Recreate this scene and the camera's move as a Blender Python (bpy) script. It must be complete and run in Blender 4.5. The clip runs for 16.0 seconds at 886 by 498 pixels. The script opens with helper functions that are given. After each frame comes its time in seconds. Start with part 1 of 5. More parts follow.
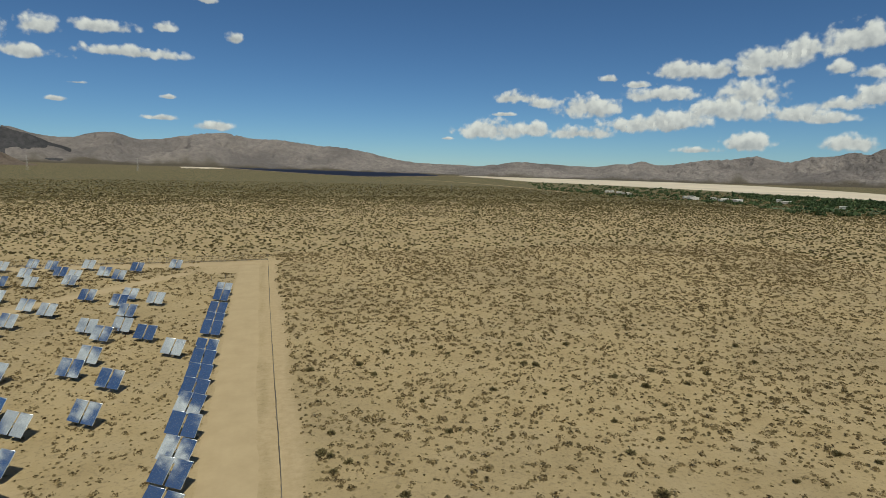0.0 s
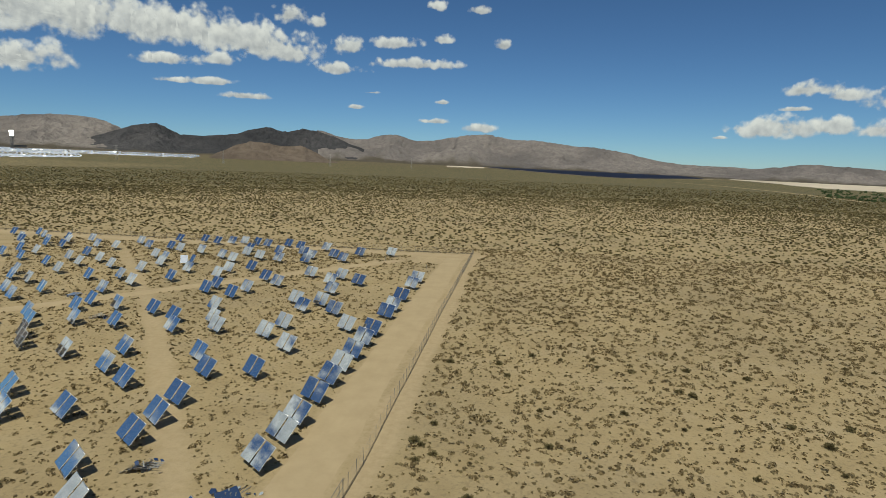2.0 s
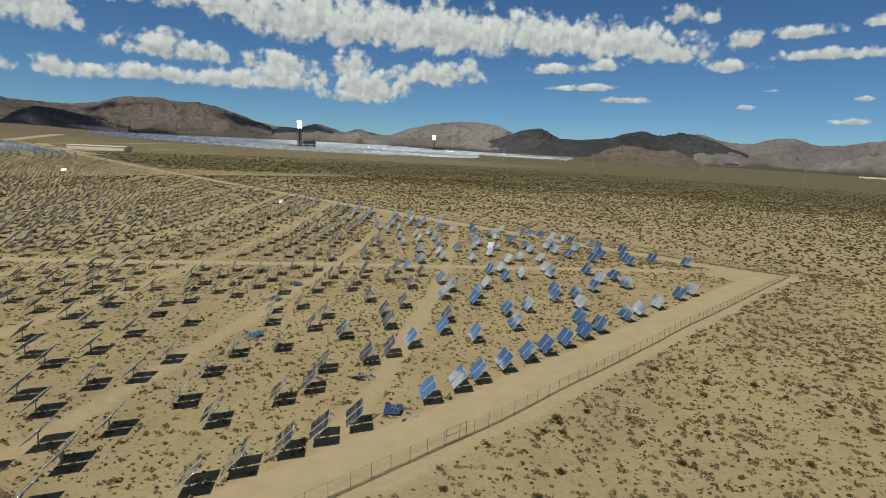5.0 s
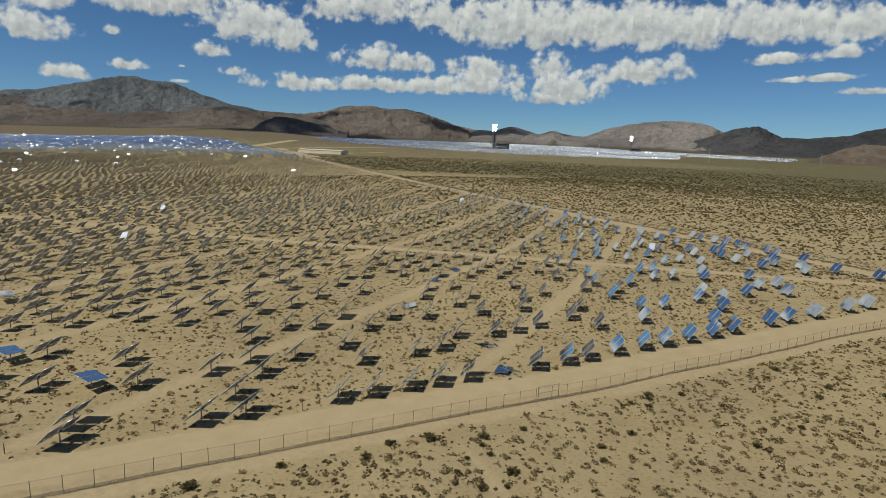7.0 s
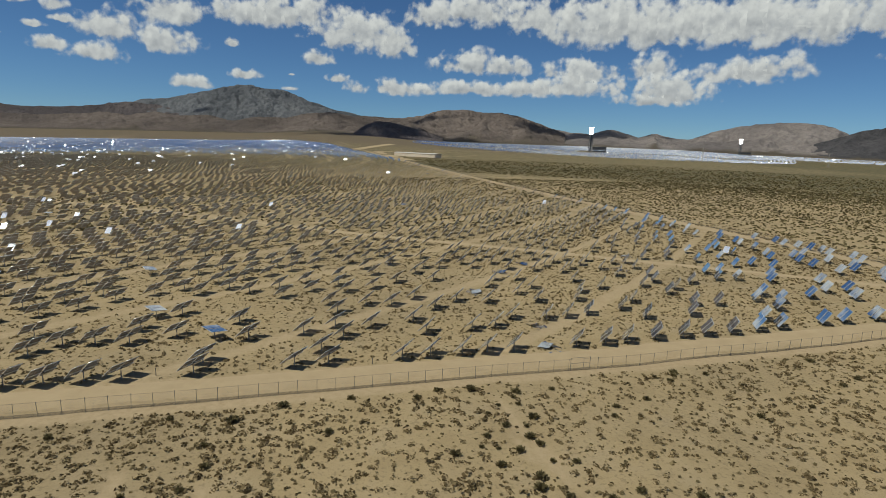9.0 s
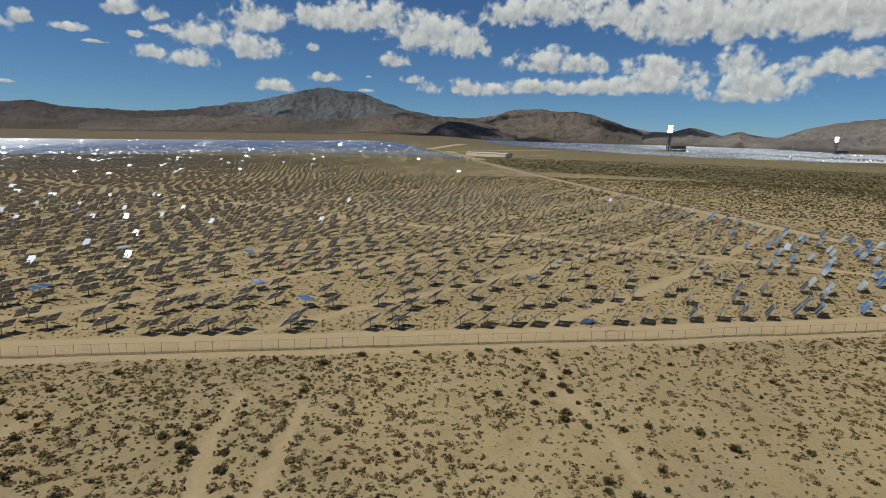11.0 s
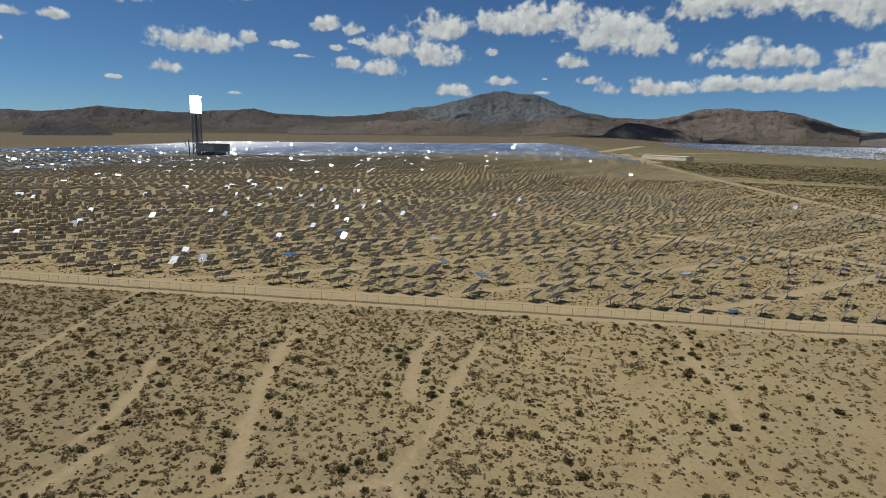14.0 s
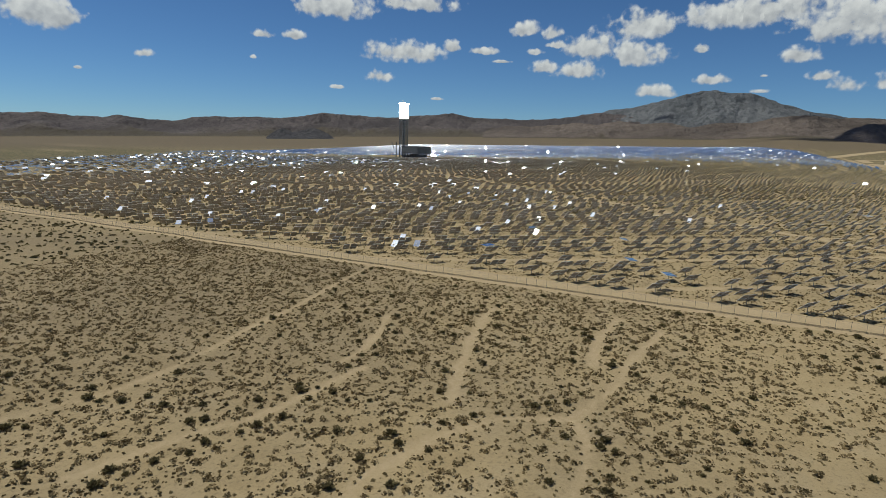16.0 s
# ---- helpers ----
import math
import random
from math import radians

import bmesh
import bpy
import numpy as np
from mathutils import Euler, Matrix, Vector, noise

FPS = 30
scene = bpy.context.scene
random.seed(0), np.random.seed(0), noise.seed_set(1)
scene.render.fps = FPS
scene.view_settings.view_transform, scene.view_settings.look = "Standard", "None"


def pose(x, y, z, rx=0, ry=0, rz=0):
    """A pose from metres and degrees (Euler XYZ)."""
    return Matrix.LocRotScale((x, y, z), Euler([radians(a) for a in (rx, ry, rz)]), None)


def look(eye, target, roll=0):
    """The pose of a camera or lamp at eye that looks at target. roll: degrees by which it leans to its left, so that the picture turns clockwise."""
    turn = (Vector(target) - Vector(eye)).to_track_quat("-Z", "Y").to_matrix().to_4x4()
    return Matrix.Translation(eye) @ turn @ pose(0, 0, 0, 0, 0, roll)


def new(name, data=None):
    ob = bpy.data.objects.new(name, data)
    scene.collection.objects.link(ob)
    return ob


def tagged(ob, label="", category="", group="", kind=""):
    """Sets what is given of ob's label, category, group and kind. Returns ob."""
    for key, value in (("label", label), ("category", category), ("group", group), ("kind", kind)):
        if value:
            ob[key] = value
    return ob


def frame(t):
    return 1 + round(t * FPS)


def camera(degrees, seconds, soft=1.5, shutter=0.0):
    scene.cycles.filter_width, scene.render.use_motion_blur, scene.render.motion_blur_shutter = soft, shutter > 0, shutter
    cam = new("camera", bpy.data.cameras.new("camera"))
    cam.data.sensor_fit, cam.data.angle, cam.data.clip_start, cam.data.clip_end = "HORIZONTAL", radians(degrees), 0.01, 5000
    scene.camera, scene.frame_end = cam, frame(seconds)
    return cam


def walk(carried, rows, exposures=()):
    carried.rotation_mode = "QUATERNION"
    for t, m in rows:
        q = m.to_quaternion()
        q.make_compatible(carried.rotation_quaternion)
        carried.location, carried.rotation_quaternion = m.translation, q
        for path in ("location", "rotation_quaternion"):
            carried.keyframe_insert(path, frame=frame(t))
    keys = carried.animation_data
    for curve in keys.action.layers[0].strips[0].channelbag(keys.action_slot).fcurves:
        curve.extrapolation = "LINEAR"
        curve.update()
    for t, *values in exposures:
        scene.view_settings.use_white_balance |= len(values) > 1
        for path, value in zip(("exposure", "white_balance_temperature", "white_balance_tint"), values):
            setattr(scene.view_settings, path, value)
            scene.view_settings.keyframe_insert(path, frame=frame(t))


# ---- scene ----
cam = camera(75.6, 16.0, soft=0.7)
PATH = [
    (0, (2.792, -1.987, 38.758), (3.327, -0.083, 38.462), 1.0),
    (0.5, (7.608, -1.805, 38.733), (7.935, 0.145, 38.429), 0.8),
    (1, (12.463, -1.607, 38.726), (12.566, 0.367, 38.419), 1.2),
    (1.5, (17.342, -1.49, 38.733), (17.23, 0.483, 38.423), 1.4),
    (2, (22.2, -1.39, 38.786), (21.877, 0.559, 38.473), 1.5),
    (2.5, (26.975, -1.23, 38.871), (26.453, 0.675, 38.554), 1.8),
    (3, (31.743, -1.02, 39.004), (31.042, 0.826, 38.684), 1.9),
    (3.5, (36.586, -0.797, 39.158), (35.702, 0.968, 38.833), 2.1),
    (4, (41.574, -0.43, 39.341), (40.5, 1.225, 39.01), 2.3),
    (4.5, (46.575, 0.114, 39.471), (45.321, 1.636, 39.133), 2.4),
    (5, (51.568, 0.713, 39.616), (50.169, 2.1, 39.273), 2.5),
    (5.2, (53.594, 0.821, 39.648), (52.151, 2.163, 39.304), 2.6),
    (7.3, (75.509, 0.572, 40.351), (73.705, 1.357, 39.991), 2.0),
    (7.5, (77.509, 0.622, 40.377), (75.69, 1.372, 40.019), 2.1),
    (8, (82.294, 0.869, 40.481), (80.445, 1.542, 40.121), 2.0),
    (8.5, (86.944, 1.016, 40.568), (85.078, 1.641, 40.209), 1.9),
    (9, (91.515, 0.849, 40.648), (89.625, 1.396, 40.287), 1.9),
    (9.2, (93.374, 0.739, 40.659), (91.474, 1.249, 40.298), 1.9),
    (11.3, (113.359, -0.66, 40.694), (111.411, -0.398, 40.326), 1.6),
    (11.5, (115.207, -0.735, 40.722), (113.254, -0.507, 40.355), 1.6),
    (12, (119.848, -0.882, 40.896), (117.888, -0.737, 40.527), 1.5),
    (12.5, (124.568, -0.981, 41.117), (122.603, -0.932, 40.745), 1.4),
    (13, (129.414, -1.073, 41.375), (127.45, -1.125, 41.003), 1.5),
    (13.5, (134.37, -1.073, 41.609), (132.412, -1.23, 41.234), 1.5),
    (14, (139.37, -0.841, 41.834), (137.425, -1.114, 41.457), 1.5),
    (14.5, (144.355, -0.414, 41.96), (142.432, -0.81, 41.584), 1.5),
    (15, (149.239, 0.244, 42.012), (147.351, -0.298, 41.634), 1.5),
    (15.5, (153.899, 1.278, 42.048), (152.067, 0.569, 41.668), 1.5),
    (16, (158.617, 2.589, 42.084), (156.864, 1.706, 41.701), 1.5),
]
walk(cam, [(t, look(eye, target, roll)) for t, eye, target, roll in PATH], [(0, -0.05, 6700, 0), (4, -0.06, 6620, 0), (8.5, -0.16, 6520, 3), (12.5, -0.18, 6450, 4), (16, -0.12, 6390, 4)])

# ---- sun and sky ----
SUN_AZ, SUN_EL = 274.0, 60.0
SUN = Vector((math.cos(radians(SUN_AZ)) * math.cos(radians(SUN_EL)), math.sin(radians(SUN_AZ)) * math.cos(radians(SUN_EL)), math.sin(radians(SUN_EL))))
world = bpy.data.worlds.new("sky")
scene.world = world
world.use_nodes = True
wn = world.node_tree
sky = wn.nodes.new("ShaderNodeTexSky")
sky.sky_type = "NISHITA"
sky.sun_disc = False
sky.sun_elevation, sky.sun_rotation = radians(SUN_EL), radians(90 - SUN_AZ)
sky.altitude, sky.air_density, sky.dust_density, sky.ozone_density = 900, 0.75, 0.0, 2.0
tint = wn.nodes.new("ShaderNodeMix")
tint.data_type, tint.blend_type = "RGBA", "MULTIPLY"
tint.inputs[0].default_value, tint.inputs[7].default_value = 1.0, (0.60, 0.85, 1.12, 1)
wn.links.new(sky.outputs[0], tint.inputs[6])
wn.links.new(tint.outputs[2], wn.nodes["Background"].inputs[0])
wn.nodes["Background"].inputs[1].default_value = 0.066
sun_data = bpy.data.lights.new("sun", "SUN")
sun_data.energy, sun_data.angle, sun_data.color = 3.9, radians(0.53), (1.0, 0.98, 0.94)
sun_lamp = new("sun", sun_data)
sun_lamp.matrix_world = look((0, 0, 500), Vector((0, 0, 500)) - SUN)


# ---- materials ----
def material(name, rough=0.8, metal=0.0):
    m = bpy.data.materials.new(name)
    m.use_nodes = True
    b = m.node_tree.nodes["Principled BSDF"]
    b.inputs["Roughness"].default_value, b.inputs["Metallic"].default_value = rough, metal
    return m, m.node_tree, b


def put(tree, kind, **inputs):
    n = tree.nodes.new("ShaderNode" + kind)
    for key, value in inputs.items():
        n.inputs[key.replace("_", " ")].default_value = value
    return n


def ramp(tree, source, stops):
    n = tree.nodes.new("ShaderNodeValToRGB")
    while len(n.color_ramp.elements) < len(stops):
        n.color_ramp.elements.new(0.5)
    for e, (p, c) in zip(n.color_ramp.elements, stops):
        e.position, e.color = p, (*c, 1) if len(c) == 3 else c
    tree.links.new(source, n.inputs[0])
    return n.outputs[0]


def mix(tree, fac, a, b, blend="MIX"):
    n = tree.nodes.new("ShaderNodeMix")
    n.data_type, n.blend_type = "RGBA", blend
    for value, slot in ((fac, 0), (a, 6), (b, 7)):
        if hasattr(value, "is_linked"):
            tree.links.new(value, n.inputs[slot])
        else:
            n.inputs[slot].default_value = value if slot == 0 else (*value, 1)
    return n.outputs[2]


def calc(tree, op, a, b=0.0):
    n = tree.nodes.new("ShaderNodeMath")
    n.operation = op
    for value, slot in ((a, 0), (b, 1)):
        if hasattr(value, "is_linked"):
            tree.links.new(value, n.inputs[slot])
        else:
            n.inputs[slot].default_value = value
    return n.outputs[0]


def grain(tree, scale, detail=4.0, rough=0.6, coords="Object", stretch=(1, 1, 1)):
    tc = tree.nodes.new("ShaderNodeTexCoord")
    mp = tree.nodes.new("ShaderNodeMapping")
    mp.inputs["Scale"].default_value = stretch
    n = put(tree, "TexNoise", Scale=scale, Detail=detail, Roughness=rough)
    tree.links.new(tc.outputs[coords], mp.inputs[0])
    tree.links.new(mp.outputs[0], n.inputs["Vector"])
    return n.outputs["Fac"]


def bump(tree, bsdf, height, strength=0.3, distance=0.05):
    n = put(tree, "Bump", Strength=strength, Distance=distance)
    tree.links.new(height, n.inputs["Height"])
    tree.links.new(n.outputs[0], bsdf.inputs["Normal"])


def attribute(tree, name):
    n = tree.nodes.new("ShaderNodeAttribute")
    n.attribute_name = name
    return n.outputs["Fac"]


def plain(name, colour, rough=0.7, metal=0.0, vary=0.25, scale=3.0):
    m, tr, b = material(name, rough, metal)
    dark = tuple(c * (1 - vary) for c in colour)
    light = tuple(min(1, c * (1 + vary)) for c in colour)
    c = ramp(tr, grain(tr, scale), [(0.3, dark), (0.7, light)])
    tr.links.new(c, b.inputs["Base Color"])
    return m


def desert_material():
    m, tr, b = material("desert_soil", 0.95)
    b.inputs["Specular IOR Level"].default_value = 0.15
    large, mid, fine, pebble = grain(tr, 0.018, 5), grain(tr, 0.11, 5), grain(tr, 0.9, 6, 0.7), grain(tr, 5.0, 4, 0.7)
    sand = ramp(tr, mid, [(0.3, (0.319, 0.232, 0.115)), (0.55, (0.383, 0.284, 0.146)), (0.75, (0.437, 0.331, 0.177))])
    gravel = ramp(tr, fine, [(0.3, (0.196, 0.145, 0.078)), (0.6, (0.294, 0.223, 0.123)), (0.8, (0.371, 0.286, 0.166))])
    c = mix(tr, ramp(tr, large, [(0.44, (0, 0, 0)), (0.66, (0.6, 0.6, 0.6))]), sand, gravel)
    c = mix(tr, ramp(tr, mid, [(0.5, (0, 0, 0)), (0.74, (0.32, 0.32, 0.32))]), c, (0.247, 0.187, 0.119))
    c = mix(tr, calc(tr, "MULTIPLY", ramp(tr, pebble, [(0.5, (0, 0, 0)), (0.7, (1, 1, 1))]), 0.35), c, (0.206, 0.148, 0.090))
    bare = calc(tr, "MULTIPLY", attribute(tr, "bare"), ramp(tr, fine, [(0.25, (0.6, 0.6, 0.6)), (0.55, (1, 1, 1))]))
    c = mix(tr, bare, c, ramp(tr, fine, [(0.3, (0.371, 0.271, 0.147)), (0.7, (0.443, 0.330, 0.190))]))
    tuft = grain(tr, 1.7, 3, 0.5)
    c = mix(tr, calc(tr, "MULTIPLY", calc(tr, "SUBTRACT", 1.0, attribute(tr, "bare")), ramp(tr, tuft, [(0.54, (0, 0, 0)), (0.66, (0.42, 0.42, 0.42))])), c, (0.175, 0.133, 0.071))
    # low plant cover of the open plain, too fine and far to be built plant by plant
    tc = tr.nodes.new("ShaderNodeTexCoord")
    v = put(tr, "TexVoronoi", Scale=0.17)
    tr.links.new(tc.outputs["Object"], v.inputs["Vector"])
    speck = ramp(tr, v.outputs["Distance"], [(0.22, (1, 1, 1)), (0.5, (0, 0, 0))])
    grown = calc(tr, "MINIMUM", 1.0, calc(tr, "MULTIPLY", attribute(tr, "plants"), 3.0))
    cover = calc(tr, "MULTIPLY", grown, calc(tr, "MINIMUM", 0.93, calc(tr, "MAXIMUM", 0.0, calc(tr, "ADD", calc(tr, "SUBTRACT", calc(tr, "ADD", calc(tr, "MULTIPLY", attribute(tr, "plants"), 1.2), calc(tr, "MULTIPLY", speck, 0.9)), 1.02), calc(tr, "MULTIPLY", mid, 1.0)))))
    c = mix(tr, cover, c, ramp(tr, fine, [(0.3, (0.036, 0.037, 0.014)), (0.7, (0.068, 0.067, 0.027))]))
    c = mix(tr, attribute(tr, "brown"), c, ramp(tr, fine, [(0.3, (0.10, 0.077, 0.048)), (0.7, (0.175, 0.128, 0.079))]))
    tr.links.new(c, b.inputs["Base Color"])
    bump(tr, b, calc(tr, "ADD", fine, calc(tr, "MULTIPLY", pebble, 0.5)), 0.7, 0.2)
    return m


def track_material():
    m, tr, b = material("graded_dirt", 0.95)
    b.inputs["Specular IOR Level"].default_value = 0.15
    mid, fine = grain(tr, 0.25, 5), grain(tr, 1.6, 6, 0.7)
    ruts = grain(tr, 0.9, 3, 0.5, stretch=(1.6, 0.06, 1))
    c = ramp(tr, mid, [(0.3, (0.350, 0.261, 0.142)), (0.7, (0.422, 0.320, 0.180))])
    c = mix(tr, calc(tr, "MULTIPLY", ruts, 0.35), c, (0.350, 0.246, 0.133))
    c = mix(tr, calc(tr, "MULTIPLY", fine, 0.3), c, (0.536, 0.394, 0.237))
    tr.links.new(c, b.inputs["Base Color"])
    bump(tr, b, fine, 0.3, 0.06)
    return m


def leaf_material(name, dark, light, through_tint=(0.26, 0.19, 0.095)):
    m, tr, b = material(name, 0.8)
    b.inputs["Specular IOR Level"].default_value = 0.2
    g = tr.nodes.new("ShaderNodeNewGeometry")
    c = ramp(tr, g.outputs["Random Per Island"], [(0.0, dark), (0.6, light), (1.0, tuple(v * 1.35 for v in light))])
    c = mix(tr, calc(tr, "MULTIPLY", grain(tr, 0.08, 2), 0.6), c, through_tint)
    tr.links.new(c, b.inputs["Base Color"])
    thin = tr.nodes.new("ShaderNodeBsdfTranslucent")
    tr.links.new(c, thin.inputs["Color"])
    ms = tr.nodes.new("ShaderNodeMixShader")
    ms.inputs[0].default_value = 0.28
    tr.links.new(b.outputs[0], ms.inputs[1])
    tr.links.new(thin.outputs[0], ms.inputs[2])
    tr.links.new(ms.outputs[0], tr.nodes["Material Output"].inputs[0])
    return m


def rock_material(name, dark, light):
    m, tr, b = material(name, 0.95)
    b.inputs["Specular IOR Level"].default_value = 0.1
    big, small = grain(tr, 0.0022, 6, 0.6), grain(tr, 0.03, 7, 0.7)
    c = ramp(tr, big, [(0.35, dark), (0.6, light)])
    c = mix(tr, ramp(tr, small, [(0.42, (0, 0, 0)), (0.62, (0.5, 0.5, 0.5))]), c, tuple(v * 0.75 for v in dark))
    c = mix(tr, attribute(tr, "fan"), c, (0.125, 0.102, 0.072))
    tr.links.new(c, b.inputs["Base Color"])
    bump(tr, b, calc(tr, "ADD", small, grain(tr, 0.008, 4, 0.6)), 1.0, 34.0)
    return m


def mirror_material():
    """Silvered glass under a thin film of dust, which scatters a little of the light more widely."""
    m, tr, b = material("mirror_glass", 0.02, 1.0)
    dust = grain(tr, 1.3, 5, 0.65)
    tr.links.new(ramp(tr, dust, [(0.3, (0.80, 0.83, 0.85)), (0.75, (0.72, 0.75, 0.76))]), b.inputs["Base Color"])
    tr.links.new(ramp(tr, dust, [(0.4, (0.015,) * 3), (0.8, (0.09,) * 3)]), b.inputs["Roughness"])
    film = put(tr, "BsdfGlossy", Roughness=0.46)
    film.inputs["Color"].default_value = (0.8, 0.8, 0.8, 1)
    ms = tr.nodes.new("ShaderNodeMixShader")
    ms.inputs[0].default_value = 0.11
    tr.links.new(b.outputs[0], ms.inputs[1])
    tr.links.new(film.outputs[0], ms.inputs[2])
    tr.links.new(ms.outputs[0], tr.nodes["Material Output"].inputs[0])
    return m


def cloud_material():
    m = bpy.data.materials.new("cloud_vapour")
    m.use_nodes = True
    tr = m.node_tree
    tr.nodes.clear()
    uv = tr.nodes.new("ShaderNodeUVMap")
    uv.uv_map = "UVMap"
    info = tr.nodes.new("ShaderNodeObjectInfo")
    shift = tr.nodes.new("ShaderNodeVectorMath")
    shift.operation = "SCALE"
    shift.inputs[0].default_value = (3700.0, 5300.0, 7100.0)
    tr.links.new(info.outputs["Random"], shift.inputs["Scale"])
    tc = tr.nodes.new("ShaderNodeTexCoord")
    add = tr.nodes.new("ShaderNodeVectorMath")
    tr.links.new(tc.outputs["Object"], add.inputs[0])
    tr.links.new(shift.outputs[0], add.inputs[1])

    def density(step):
        """Billows of three sizes, read at a point moved by step metres towards the sun."""
        move = tr.nodes.new("ShaderNodeVectorMath")
        move.inputs[1].default_value = tuple(SUN * step)
        tr.links.new(add.outputs[0], move.inputs[0])
        big = put(tr, "TexNoise", Scale=0.0062, Detail=2.0, Roughness=0.5)
        fine = put(tr, "TexNoise", Scale=0.019, Detail=5.0, Roughness=0.55)
        puff = put(tr, "TexVoronoi", Scale=0.016, Detail=1.0, Roughness=0.5)
        puff.feature = "SMOOTH_F1"
        puff.inputs["Smoothness"].default_value = 0.6
        for n in (big, fine, puff):
            tr.links.new(move.outputs[0], n.inputs["Vector"])
        d = calc(tr, "ADD", calc(tr, "MULTIPLY", big.outputs["Fac"], 0.95), calc(tr, "MULTIPLY", fine.outputs["Fac"], 0.42))
        return calc(tr, "SUBTRACT", d, calc(tr, "MULTIPLY", puff.outputs["Distance"], 0.22)), fine.outputs["Fac"]

    here, fine = density(0.0)
    sunward, _ = density(60.0)
    sep = tr.nodes.new("ShaderNodeSeparateXYZ")
    tr.links.new(uv.outputs[0], sep.inputs[0])
    u = calc(tr, "SUBTRACT", calc(tr, "MULTIPLY", sep.outputs[0], 2.0), 1.0)
    v = calc(tr, "SUBTRACT", calc(tr, "MULTIPLY", sep.outputs[1], 2.0), 0.75)
    v2 = calc(tr, "ADD", calc(tr, "MAXIMUM", v, 0.0), calc(tr, "MULTIPLY", calc(tr, "MINIMUM", v, 0.0), 1.7))
    rad = calc(tr, "SQRT", calc(tr, "ADD", calc(tr, "MULTIPLY", u, u), calc(tr, "MULTIPLY", v2, v2)))
    body = calc(tr, "ADD", calc(tr, "SUBTRACT", 0.88, calc(tr, "MULTIPLY", rad, 1.08)), calc(tr, "MULTIPLY", calc(tr, "SUBTRACT", here, 0.52), 1.7))
    edge = tr.nodes.new("ShaderNodeMapRange")
    edge.interpolation_type = "SMOOTHSTEP"
    edge.inputs["From Min"].default_value, edge.inputs["From Max"].default_value = 0.0, 0.48
    tr.links.new(body, edge.inputs["Value"])
    rim = calc(tr, "SUBTRACT", 1.0, calc(tr, "MINIMUM", 1.0, calc(tr, "POWER", rad, 7.0)))
    alpha = calc(tr, "MULTIPLY", edge.outputs[0], calc(tr, "MULTIPLY", rim, 0.96))
    # sides turned to the sun are white, thick bases and folds grey
    tone = calc(tr, "ADD", calc(tr, "MULTIPLY", calc(tr, "SUBTRACT", here, sunward), 0.8), calc(tr, "MULTIPLY", v, 0.36))
    tone = calc(tr, "ADD", tone, calc(tr, "MULTIPLY", fine, 0.18))
    tone = calc(tr, "ADD", calc(tr, "SUBTRACT", tone, calc(tr, "MULTIPLY", calc(tr, "MAXIMUM", body, 0.0), 0.16)), 0.50)
    c = ramp(tr, tone, [(0.22, (0.36, 0.375, 0.40)), (0.46, (0.50, 0.51, 0.525)), (0.70, (0.66, 0.665, 0.66)), (0.95, (0.78, 0.78, 0.765))])
    glow = tr.nodes.new("ShaderNodeEmission")
    tr.links.new(c, glow.inputs[0])
    clear = tr.nodes.new("ShaderNodeBsdfTransparent")
    ms = tr.nodes.new("ShaderNodeMixShader")
    tr.links.new(alpha, ms.inputs[0])
    tr.links.new(clear.outputs[0], ms.inputs[1])
    tr.links.new(glow.outputs[0], ms.inputs[2])
    out = tr.nodes.new("ShaderNodeOutputMaterial")
    tr.links.new(ms.outputs[0], out.inputs[0])
    return m


def glow_material(name, colour, strength):
    m, tr, b = material(name, 0.5)
    b.inputs["Emission Color"].default_value = (*colour, 1)
    b.inputs["Emission Strength"].default_value = strength
    return m


SOIL, TRACK = desert_material(), track_material()
SHRUB = leaf_material("shrub_leaves", (0.056, 0.047, 0.018), (0.155, 0.128, 0.052))
DRY = leaf_material("dry_scrub_leaves", (0.074, 0.052, 0.020), (0.19, 0.134, 0.058))
BRUSH = leaf_material("burrobush_leaves", (0.085, 0.064, 0.026), (0.22, 0.165, 0.075))
TREE = leaf_material("tree_leaves", (0.03, 0.048, 0.018), (0.075, 0.11, 0.042), (0.06, 0.08, 0.03))
ROCK = rock_material("mountain_rock", (0.19, 0.163, 0.147), (0.33, 0.28, 0.242))
BROWN_ROCK = rock_material("brown_rock", (0.14, 0.112, 0.092), (0.235, 0.186, 0.15))
MAUVE_ROCK = rock_material("mauve_rock", (0.10, 0.085, 0.08), (0.185, 0.152, 0.138))
LIMESTONE = rock_material("blue_grey_limestone", (0.095, 0.10, 0.105), (0.20, 0.20, 0.196))
RED_ROCK = rock_material("hill_rock", (0.13, 0.096, 0.07), (0.235, 0.178, 0.132))
# cloud shade on the far hills is put into this rock colour
SHADED_ROCK = rock_material("shaded_rock", (0.052, 0.051, 0.053), (0.112, 0.103, 0.10))
MIRROR = mirror_material()
STEEL = plain("galvanised_steel", (0.36, 0.33, 0.285), 0.5, 0.3)
# white panel edges and rims, coloured to stand in for glints
EDGE = plain("painted_glint_rim", (0.80, 0.78, 0.74), 0.4, 0.0, 0.05)
BACK = plain("mirror_backing", (0.38, 0.33, 0.265), 0.55, 0.0)
TUBE = plain("bright_steel_tube", (0.80, 0.80, 0.78), 0.40, 1.0, 0.08)
TOWER_STEEL = plain("tower_steel", (0.14, 0.145, 0.15), 0.6, 0.2)
DARK_STEEL = plain("dark_steel", (0.055, 0.055, 0.06), 0.6, 0.3)
POST = plain("weathered_post", (0.19, 0.18, 0.16), 0.7, 0.4)
